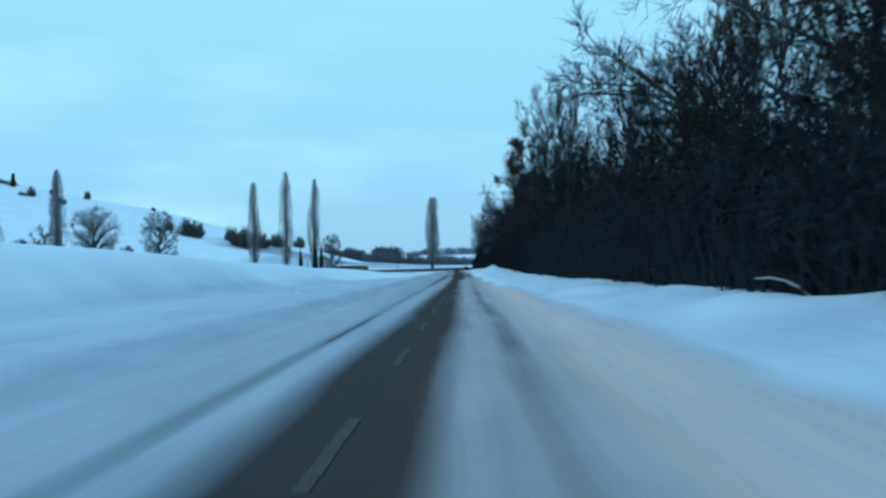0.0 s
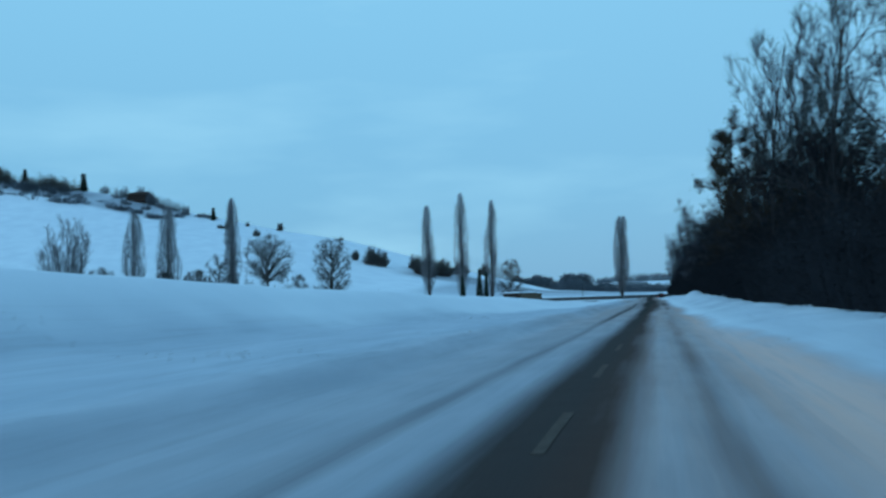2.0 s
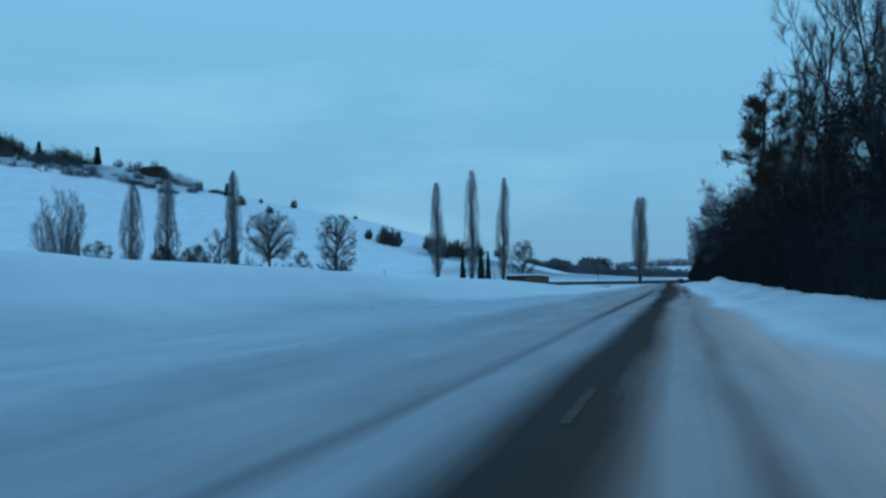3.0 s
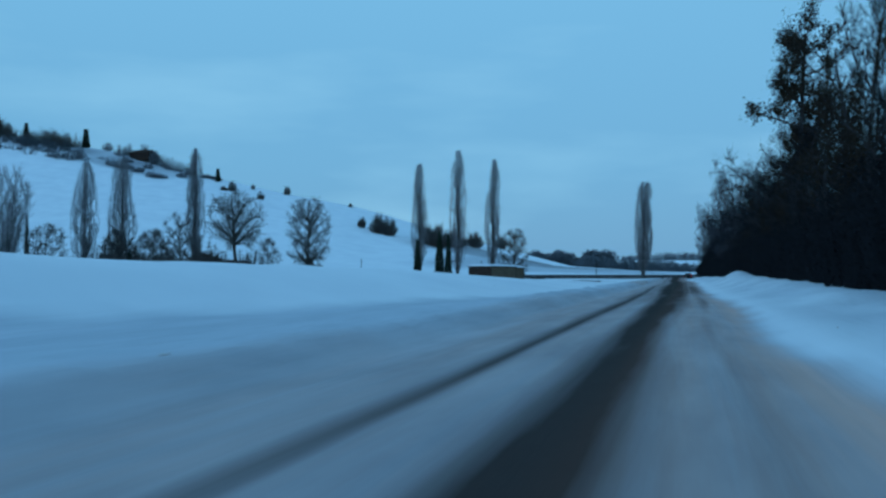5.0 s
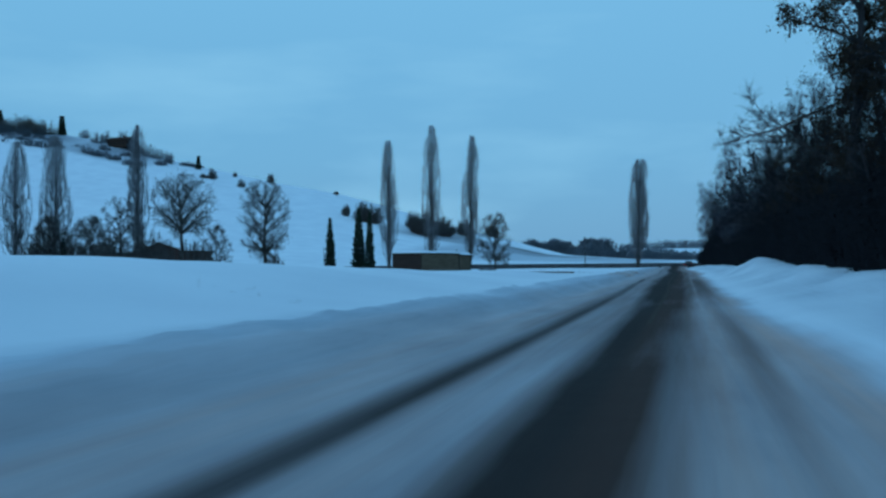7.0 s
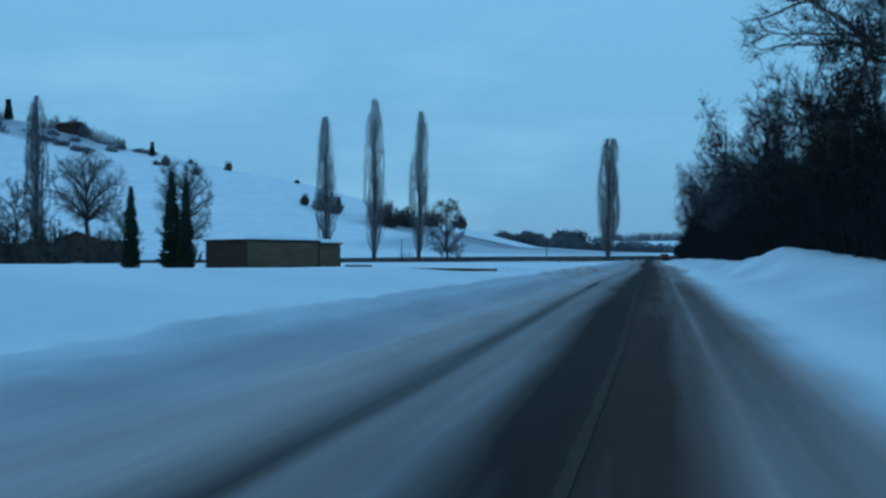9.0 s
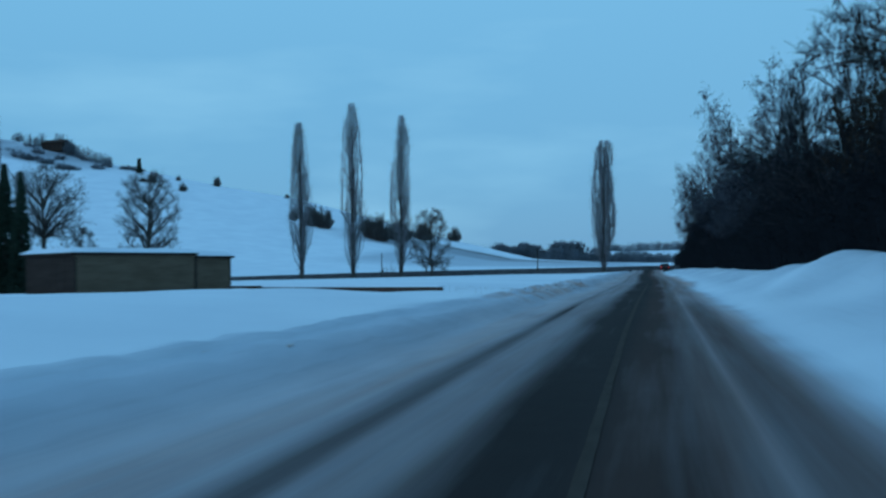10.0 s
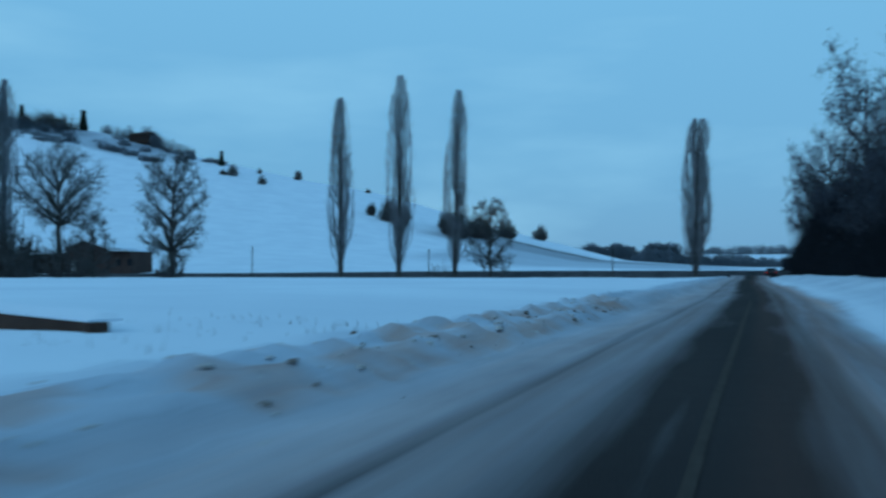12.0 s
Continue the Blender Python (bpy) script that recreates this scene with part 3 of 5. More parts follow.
def poplar(x, y, height, width, seed, label, tip=0.20, fat=0.35, lean=(0, 0), twig_r=0.016, count=84, foot=0.22, twigs_each=95, blunt=0.0, spread=0.33):
    base = root("poplar_tree", x, y, land(x, y) - 0.2)
    limbs, twigs = Sprigs(seed), Sprigs(seed + 1)
    r = limbs.r
    n = 12
    stem = [Vector((lean[0] * k / n + r.gauss(0, 0.05), lean[1] * k / n + r.gauss(0, 0.05), height * 0.97 * k / n)) for k in range(n + 1)]
    limbs.tube(stem, [0.42 * (1 - 0.93 * k / n) for k in range(n + 1)], 7)

    def shape(f):
        return float(np.interp(f, [0, 0.04, 0.14, fat, 0.62, 0.82, 0.93, 1.0], [foot, foot + 0.16, 0.72, 1.0, 0.86 + 0.1 * blunt, 0.64 + 0.2 * blunt, 0.42 + 0.3 * blunt, tip + 0.3 * blunt])) * width / 2

    for i in range(count):
        f0 = 0.03 + 0.74 * ((i + r.random()) / count) ** 1.1
        f1 = min(0.985, f0 + r.uniform(0.20, 0.42))
        rho = r.random() ** 0.65 * 0.80
        w = r.uniform(0, 6.283)
        pts = []
        for k in range(7):
            g = f0 + (f1 - f0) * k / 6
            out = rho * shape(g) * smooth01(k / 2.2) * (1 - 0.10 * (k == 6))
            w2 = w + 0.25 * noise.noise((i * 3.7, k * 0.4, seed))
            pts.append(Vector((lean[0] * g + math.cos(w2) * out, lean[1] * g + math.sin(w2) * out, height * g)))
        big = 0.085 * (1.15 - f0) * (1 - 0.5 * rho)
        limbs.tube(pts, [big, big * 0.85, big * 0.68, big * 0.5, big * 0.36, big * 0.22, 0.008], 4)
        for _ in range(twigs_each):
            h = r.uniform(0.10, 1.0) * 6
            kk = min(5, int(h))
            q = pts[kk].lerp(pts[kk + 1], h - kk)
            side = Vector((q.x - lean[0] * q.z / height, q.y - lean[1] * q.z / height, 0))
            side = side.normalized() if side.length > 0.05 else Vector((0, 0, 0))
            dd = (Vector((0, 0, 1)) + limbs.wild(spread) + side * 0.08).normalized()
            twigs.spike(q, dd, min(r.uniform(0.5, 1.8), max(0.25, (height - q.z) * 0.95)), twig_r)
    for _ in range(300):
        f = r.uniform(0.015, 0.28)
        k = min(n - 1, int(f * n))
        p = stem[k].lerp(stem[k + 1], f * n - k)
        twigs.spike(p + limbs.wild(0.12), turned(Vector((0, 0, 1)), radians(r.uniform(10, 38)), r), r.uniform(0.6, 1.0) * shape(f + 0.03) * 1.7, 0.026)
    limbs.ob("trunk", MAT["bark"], base)
    twigs.ob("crown", MAT["poplar_twig"], base)
    return tagged(base, label, "poplar tree")


def many_stemmed(x, y, height, width, seed, label, stems=9, low=0.05):
    # upright broom-like tree, several stems from one stool
    base = root("willow_tree", x, y, land(x, y) - 0.2)
    limbs, twigs = Sprigs(seed), Sprigs(seed + 1)
    r = limbs.r
    for i in range(stems):
        w = 6.283 * i / stems + r.uniform(-0.3, 0.3)
        out = width / 2 * r.uniform(0.15, 0.95)
        top = height * r.uniform(0.80, 1.0) * (1 - 0.38 * (out / (width / 2)) ** 2)
        p0 = Vector((math.cos(w) * 0.3, math.sin(w) * 0.3, 0))
        p3 = Vector((math.cos(w) * out, math.sin(w) * out, top))
        pts = [p0]
        for k in range(1, 8):
            g = k / 7
            pts.append(Vector((p3.x * (g ** 0.75), p3.y * (g ** 0.75), p3.z * g)) + limbs.wild(0.12))
        limbs.tube(pts, [0.17 * (1 - 0.93 * k / 7) for k in range(8)], 5)
        for j in range(34):
            g = low + (0.97 - low) * (j + r.random()) / 34
            k = min(6, int(g * 7))
            q = pts[k].lerp(pts[k + 1], g * 7 - k)
            d = turned((pts[k + 1] - pts[k]).normalized(), radians(r.uniform(14, 48)), r)
            ln = height * r.uniform(0.08, 0.17) * (1.2 - 0.6 * g)
            sub, _ = limbs.way(q, d, ln, 3, 0.06, 0.10)
            limbs.tube(sub, [0.035, 0.028, 0.018, 0.008], 3)
            for _ in range(30):
                kk = r.randrange(3)
                q2 = sub[kk].lerp(sub[kk + 1], r.random())
                twigs.spike(q2, ((sub[kk + 1] - sub[kk]).normalized() + limbs.wild(0.42) + Vector((0, 0, 0.15))).normalized(), r.uniform(0.7, 1.9), 0.018)
    limbs.ob("trunk", MAT["bark"], base)
    twigs.ob("crown", MAT["poplar_twig"], base)
    return tagged(base, label, "willow tree")


def crown_tree(name, x, y, height, width, seed, mats, label, category="tree", low=0.25, widest=0.6, fork=0.5, bole=None, limbs_n=18, subs=12, lets=6, tw=8, girth=0.016, twig_r=0.016, lean=0.0):
    # a bare tree: limbs fan out from the bole, branchlets and twigs fill an egg-shaped crown evenly
    base = root(name, x, y, land(x, y) - 0.15)
    limbs, twigs = Sprigs(seed), Sprigs(seed + 1)
    r = limbs.r
    n = 6
    top = fork + 0.22
    bole = low if bole is None else bole
    stem = [Vector((lean * k / n + r.gauss(0, 0.007) * height * (k > 0), r.gauss(0, 0.007) * height * (k > 0), height * top * k / n)) for k in range(n + 1)]
    limbs.tube(stem, [height * girth * (1 - 0.75 * (k / n) ** 1.5) for k in range(n + 1)], 7)

    def half(z):
        f = z / height
        e = (widest - f) / (widest - low + 0.02) if f < widest else (f - widest) / (1.0 - widest)
        return width / 2 * max(0.0, 1 - min(1.0, max(0.0, e)) ** 2.3) ** 0.5

    def inside(s):
        z = max(height * (low + 0.01), min(height * 0.99, s.z))
        hh = half(z) * (0.94 + 0.12 * noise.noise((s.x * 0.5 + seed, s.y * 0.5, s.z * 0.5)))
        rr = math.hypot(s.x - lean * z / height, s.y)
        k = min(1.0, hh / rr) if rr > 0.01 else 1.0
        return Vector((s.x * k, s.y * k, z if s.z > z else max(s.z, height * low)))

    for i in range(limbs_n):
        w = 2.39996 * i + r.uniform(-0.25, 0.25)
        tz = height * (low + (0.97 - low) * ((i + r.random()) / limbs_n) ** 0.8)
        out = half(tz) * r.uniform(0.70, 0.98)
        end = Vector((math.cos(w) * out + lean * tz / height, math.sin(w) * out, tz))
        az = max(height * bole, min(height * top * 0.98, tz - out * r.uniform(0.6, 1.1)))
        g = az / (height * top) * n
        k = min(n - 1, int(g))
        p = stem[k].lerp(stem[k + 1], g - k)
        arch = Vector((math.cos(w) * out * 0.05, math.sin(w) * out * 0.05, 0.07 * out))
        pts = [p, p.lerp(end, 0.25) + arch * 0.7 + limbs.wild(0.006 * height), p.lerp(end, 0.5) + arch + limbs.wild(0.009 * height), p.lerp(end, 0.76) + arch * 0.8 + limbs.wild(0.009 * height), end]
        big = height * girth * 0.64 * (1.1 - 0.6 * az / height)
        limbs.tube(pts, [big, big * 0.72, big * 0.48, big * 0.26, 0.012], 5)
        for s in range(subs):
            g = (0.16 + 0.84 * (s + r.random()) / subs) * 4
            kk = min(3, int(g))
            q = pts[kk].lerp(pts[kk + 1], g - kk)
            d = turned((pts[kk + 1] - pts[kk]).normalized(), radians(r.uniform(28, 62)), r)
            way, _ = limbs.way(q, d, width * r.uniform(0.10, 0.22), 3, 0.10, 0.08)
            way = [inside(v) for v in way]
            limbs.tube(way, [big * 0.20 + 0.006, big * 0.14 + 0.005, big * 0.09 + 0.004, 0.005], 3)
            for _ in range(lets):
                a = r.randrange(3)
                q2 = way[a].lerp(way[a + 1], r.random())
                dd = (way[a + 1] - way[a] + limbs.wild(1e-3)).normalized()
                d2 = turned(dd, radians(r.uniform(20, 60)), r)
                ln = width * r.uniform(0.06, 0.13)
                twigs.spike(q2, d2, ln, twig_r * 1.2)
                for _ in range(tw):
                    q3 = q2 + d2 * ln * r.uniform(0.1, 0.95)
                    twigs.spike(q3, (turned(d2, radians(r.uniform(20, 65)), r) + Vector((0, 0, 0.12))).normalized(), width * r.uniform(0.025, 0.065), twig_r)
    limbs.ob("trunk", mats[0], base)
    twigs.ob("crown", mats[1], base)
    return tagged(base, label, category)


def conifer(x, y, height, width, seed, label, narrow=True, name="conifer_tree", tip=0.06, material="needle"):
    base = root(name, x, y, land(x, y) - 0.1)
    limbs, twigs = Sprigs(seed), Sprigs(seed + 1)
    r = limbs.r
    limbs.tube([Vector((0, 0, 0)), Vector((0.02, 0, height * 0.5)), Vector((0, 0, height))], [0.035 * height * 0.5, 0.02 * height * 0.5, 0.01], 6)
    for i in range(900):
        f = r.random() ** 1.25
        z = height * (0.02 + 0.96 * f)
        if narrow:
            rad = width / 2 * float(np.interp(f, [0, 0.12, 0.45, 0.8, 1], [1.05, 1.0, 0.80, max(0.45, tip), tip]))
        else:
            rad = width / 2 * (1 - f * 0.97) * (0.75 + 0.25 * math.sin(z * 9))
        w = r.uniform(0, 6.283)
        d = Vector((math.cos(w), math.sin(w), 0.9 if narrow else -0.12)).normalized()
        p = Vector((math.cos(w), math.sin(w), 0)) * rad * (r.random() ** 0.5) * 0.75 + Vector((0, 0, z))
        twigs.spike(p, (d + limbs.wild(0.2)).normalized(), max(0.12, rad * r.uniform(0.3, 0.7)), 0.045 + 0.05 * width)
    limbs.ob("trunk", MAT["bark"], base)
    twigs.ob("crown", MAT[material], base)
    return tagged(base, label, "conifer tree")


def bush(name, x, y, height, width, seed, mats, label, stems=26, twigs_each=26, sink=0.1):
    base = root(name, x, y, land(x, y) - sink)
    limbs, twigs = Sprigs(seed), Sprigs(seed + 1)
    r = limbs.r
    size = max(height, width)
    for i in range(stems):
        w = r.uniform(0, 6.283)
        out = width / 2 * r.random() ** 0.55
        top = height * math.sqrt(max(0.05, 1 - (out / (width / 2)) ** 2.2)) * r.uniform(0.55, 0.95)
        p0 = Vector((math.cos(w) * out * 0.45, math.sin(w) * out * 0.45, 0))
        pts = [p0 + Vector((math.cos(w) * out * 0.5 * g ** 0.8, math.sin(w) * out * 0.5 * g ** 0.8, top * g)) + limbs.wild(0.02 * size * (g > 0)) for g in (0, 0.33, 0.66, 1)]
        limbs.tube(pts, [0.006 * size, 0.005 * size, 0.0035 * size, 0.001 * size], 3)
        for _ in range(twigs_each):
            g = r.uniform(0.0, 1.0) * 3
            k = min(2, int(g))
            q = pts[k].lerp(pts[k + 1], g - k)
            d = (limbs.wild(0.6) + Vector((math.cos(w) * 0.3, math.sin(w) * 0.3, 0.25))).normalized()
            twigs.spike(q, d, size * r.uniform(0.05, 0.14), 0.0064 * size)
    limbs.ob("stem", mats[0], base)
    twigs.ob("crown", mats[1], base)
    return tagged(base, label, "bush")


# ---- poplars on the verge of the main road ----
poplar(-62.8, 269.0, 29.3, 5.5, 11, "tall slender bare poplar with frosted twigs")
poplar(-53.6, 271.0, 32.7, 6.5, 21, "tallest bare poplar with upswept frosted branches", lean=(0.3, 0))
poplar(-45.8, 275.5, 30.9, 5.7, 31, "slender bare poplar beside a round-crowned tree", lean=(0.6, 0))
poplar(-8.9, 277.0, 24.2, 5.8, 41, "single blunt-topped bare poplar beside the road end", tip=0.16, fat=0.30, lean=(0.6, 0), blunt=0.8, count=105, twigs_each=120, spread=0.38)
poplar(-116.6, 253.7, 33.0, 6.4, 51, "tall dark bare poplar in a row of field trees", tip=0.08, twig_r=0.030, count=95)

# ---- row of trees at the far side of the left field ----
many_stemmed(-155.5, 233, 29.5, 17.0, 61, "broad bare willow with a fan of upright stems", 20)
poplar(-146, 250, 30.2, 9.6, 71, "wide bare poplar with upswept limbs", tip=0.10, fat=0.45, twig_r=0.021, foot=0.05, count=120, twigs_each=80, spread=0.40)
poplar(-133.6, 248, 30.5, 9.6, 81, "wide bare poplar with upswept limbs above brush", tip=0.16, fat=0.42, twig_r=0.022, count=125, twigs_each=85, spread=0.40)
GREY = (MAT["bark"], MAT["twig"])
crown_tree("broadleaf_tree", -106.5, 255.2, 21.4, 15.6, 91, GREY, "spreading bare broadleaf tree with a broad flat crown", low=0.38, widest=0.62, fork=0.46, bole=0.40, limbs_n=24, subs=12, lets=6, girth=0.023, twig_r=0.017)
crown_tree("broadleaf_tree", -89.8, 262.0, 20.4, 11.8, 101, GREY, "bare broadleaf tree with a dense oval crown", low=0.10, widest=0.62, fork=0.50, bole=0.20, limbs_n=30, subs=12, lets=6, girth=0.023, twig_r=0.017)
crown_tree("broadleaf_tree", -40.4, 277.0, 13.0, 8.4, 111, GREY, "small bare broadleaf tree near the main road", low=0.06, widest=0.36, fork=0.7, bole=0.2, limbs_n=22, girth=0.018, twig_r=0.016)
crown_tree("broadleaf_tree", -119.8, 252.0, 16.5, 8.6, 121, GREY, "slim young bare tree between the poplars", low=0.35, widest=0.70, fork=0.5, limbs_n=16, subs=10)
crown_tree("bush", -126.0, 250.0, 12.0, 10.5, 131, GREY, "bare cone-shaped thicket among field trees", "bush", low=0.02, widest=0.22, fork=0.6, limbs_n=22, tw=9, twig_r=0.024)
crown_tree("bush", -157.4, 250.0, 14.0, 11.0, 141, GREY, "bare rounded thicket among field trees", "bush", low=0.04, widest=0.50, limbs_n=20, twig_r=0.022)
crown_tree("bush", -133.0, 245.5, 12.0, 8.5, 145, GREY, "dense bare brush round a poplar's foot", "bush", low=0.02, widest=0.25, fork=0.6, limbs_n=24, twig_r=0.026)
bush("bush", -100.5, 251.0, 9.0, 9.0, 151, GREY, "low bare bush among field trees", 44, 40)
bush("bush", -112.5, 251.5, 9.5, 9.0, 152, GREY, "low bare bush among field trees", 44, 40)
bush("bush", -48.2, 275.5, 4.2, 4.2, 161, GREY, "small bare bush at a poplar's foot", 20, 22)
bush("bush", -76.8, 266.5, 1.8, 1.4, 171, GREY, "small bare bush at the foot of a pole", 12, 16)
for k, (bx, by, bh, bw) in enumerate(((-104, 244.5, 5.5, 6), (-108, 245, 5, 7), (-112, 247, 7, 9), (-118, 247, 9, 10), (-124, 246, 6, 9), (-82.5, 252, 4, 5), (-138, 249, 9, 9), (-129.5, 248, 11, 10), (-122.5, 249, 10.5, 9), (-136.5, 246, 11, 9), (-109.5, 250.5, 9.5, 9))):
    bush("bush", bx, by, bh, bw, 250 + 2 * k, GREY, "bare shrub in a hedge at the field's far side", 52, 46)
crown_tree("bush", -95.0, 250.0, 9.6, 7.2, 181, GREY, "pale frosted cone-shaped shrub in the field", "bush", low=0.02, widest=0.16, fork=0.7, limbs_n=20, subs=10)
conifer(-163.4, 250.0, 17.5, 2.2, 191, "narrow dark evergreen among willows")
conifer(-130.3, 246.5, 7.6, 2.2, 192, "narrow dark evergreen among willows")

# ---- clipped evergreens beside the shed ----
for cx, cy, ch, cw, cs in ((-26.3, 147.2, 4.4, 0.95, 201), (-23.8, 147.0, 5.15, 1.15, 211), (-22.75, 146.6, 4.75, 0.9, 221)):
    tagged(conifer(cx, cy, ch, cw, cs, "narrow dark columnar evergreen in the snow"), "", "", "evergreens by the shed")


# ---- the low shed in the field ----
def build_shed():
    s = root("shed", -17.3, 142.3, 0.62, -19.3)
    ln, wd, h, mid = 6.7, 2.55, 1.34, 4.9
    h2 = h - 0.10
    part("frame", box_bm(-wd + 0.04, 0.04, 0.0, -0.04, mid - 0.02, h - 0.04), MAT["plank_dark"], s)
    part("frame", box_bm(-wd + 0.04, mid, 0.0, -0.16, ln - 0.04, h2 - 0.04), MAT["plank_dark"], s)
    rng = random.Random(5)
    rows = 7
    for i in range(rows):
        for a, b, d, hh in ((0.0, mid, 0.0, h), (mid + 0.01, ln, -0.12, h2)):
            z0, z1 = hh * i / rows, hh * (i + 1) / rows - 0.012
            part("plank", box_bm(-0.02 + d, a, z0 - 0.02, 0.012 + d + rng.uniform(0, 0.012), b, z1, 0.004), MAT["plank"], s)
    # end boards, darker than those of the long side
    for i in range(11):
        x0 = -wd + wd * i / 11
        part("plank", box_bm(x0, -0.012 - rng.uniform(0, 0.012), -0.02, x0 + wd / 11 - 0.012, 0.03, h - 0.02, 0.004), MAT["plank_dark"], s)
    for x0, y0, x1, y1 in ((-0.05, -0.03, 0.045, 0.06), (-0.05, mid - 0.06, 0.045, mid + 0.05), (-wd - 0.02, -0.03, -wd + 0.07, 0.06), (-0.17, ln - 0.07, -0.09, ln + 0.02)):
        part("corner_post", box_bm(x0, y0, -0.2, x1, y1, h2, 0.01), MAT["plank_dark"], s)
    part("roof", box_bm(-wd - 0.10, -0.12, h - 0.02, 0.10, mid + 0.06, h + 0.06, 0.01), MAT["plank_dark"], s)
    part("roof", box_bm(-wd - 0.06, mid + 0.064, h2 - 0.02, 0.02, ln + 0.08, h2 + 0.06, 0.01), MAT["plank_dark"], s)
    for y0, y1, hh, x1, thick in ((-0.15, mid + 0.08, h, 0.13, 0.15), (mid + 0.084, ln + 0.12, h2, 0.05, 0.17)):
        bm = bmesh.new()
        x0 = -wd - 0.13
        bmesh.ops.create_grid(bm, x_segments=10, y_segments=22, size=0.5, matrix=Matrix.LocRotScale(((x0 + x1) / 2, (y0 + y1) / 2, 0), None, (x1 - x0, y1 - y0, 1)))
        top = bmesh.ops.extrude_face_region(bm, geom=bm.faces[:])
        for v in top["geom"]:
            if isinstance(v, bmesh.types.BMVert):
                e = min(v.co.x - x0, x1 - v.co.x, v.co.y - y0, y1 - v.co.y)
                v.co.z = thick * smooth01(e / 0.25) + 0.02 + 0.03 * noise.noise((v.co.x * 1.5, v.co.y * 1.5, 0))
        for v in bm.verts:
            v.co.z += hh + 0.062
        bmesh.ops.recalc_face_normals(bm, faces=bm.faces[:])
        part("snow_cap", bm, MAT["snow"], s, "smooth cap of snow on the flat roof")
    tagged(s, "low brown board shed with a flat snow-covered roof", "shed")


build_shed()


def build_loose_board():
    b = root("board", -13.2, 145.8, land(-13.2, 145.8) + 0.05, -20)
    part("plank", box_bm(-0.7, -0.15, -0.03, 0.7, 0.15, 0.05, 0.01), MAT["plank_dark"], b)
    tagged(b, "dark board lying half buried beside the shed", "board")


build_loose_board()


# ---- long low wall in the snow ----
def build_low_wall():
    ax, ay, bx, by = -18.0, 155.75, -7.75, 150.97
    ln = math.hypot(bx - ax, by - ay)
    s = root("low_wall", ax, ay, 0.0, math.degrees(math.atan2(by - ay, bx - ax)))
    n = 11
    tops = [0.61 - 0.05 * i / n for i in range(n + 1)]
    for i in range(n):
        za, zb = tops[i], tops[i + 1]
        bm = box_bm(ln * i / n, 0.0, -0.55, ln * (i + 1) / n - 0.012, 0.22, 0.0, 0.008)
        for v in bm.verts:
            v.co.z += za + (zb - za) * (v.co.x * n / ln - i)
        part("slab", bm, MAT["wall_brown"], s)
    part("end_post", box_bm(ln - 0.004, -0.03, 0.0, ln + 0.16, 0.25, 0.555, 0.012), MAT["wall_brown"], s)
    bm = bmesh.new()
    bmesh.ops.create_grid(bm, x_segments=50, y_segments=6, size=0.5, matrix=Matrix.LocRotScale((ln / 2 + 0.06, 0.20, 0), None, (ln + 0.16, 0.44, 1)))
    top = bmesh.ops.extrude_face_region(bm, geom=bm.faces[:])
    for v in top["geom"]:
        if isinstance(v, bmesh.types.BMVert):
            e = min(v.co.y + 0.02, v.co.x + 0.03, ln + 0.15 - v.co.x)
            v.co.z = 0.03 + 0.10 * smooth01(e / 0.35) + 0.02 * noise.noise((v.co.x * 0.8, v.co.y, 4.0))
    for v in bm.verts:
        v.co.z += float(np.interp(v.co.x, [ln * i / n for i in range(n + 1)], tops)) + 0.004
    bmesh.ops.recalc_face_normals(bm, faces=bm.faces[:])
    part("snow_cap", bm, MAT["snow"], s, "thick snow drifted over the top")
    tagged(s, "long low brown wall half buried in a snowdrift", "wall")


build_low_wall()


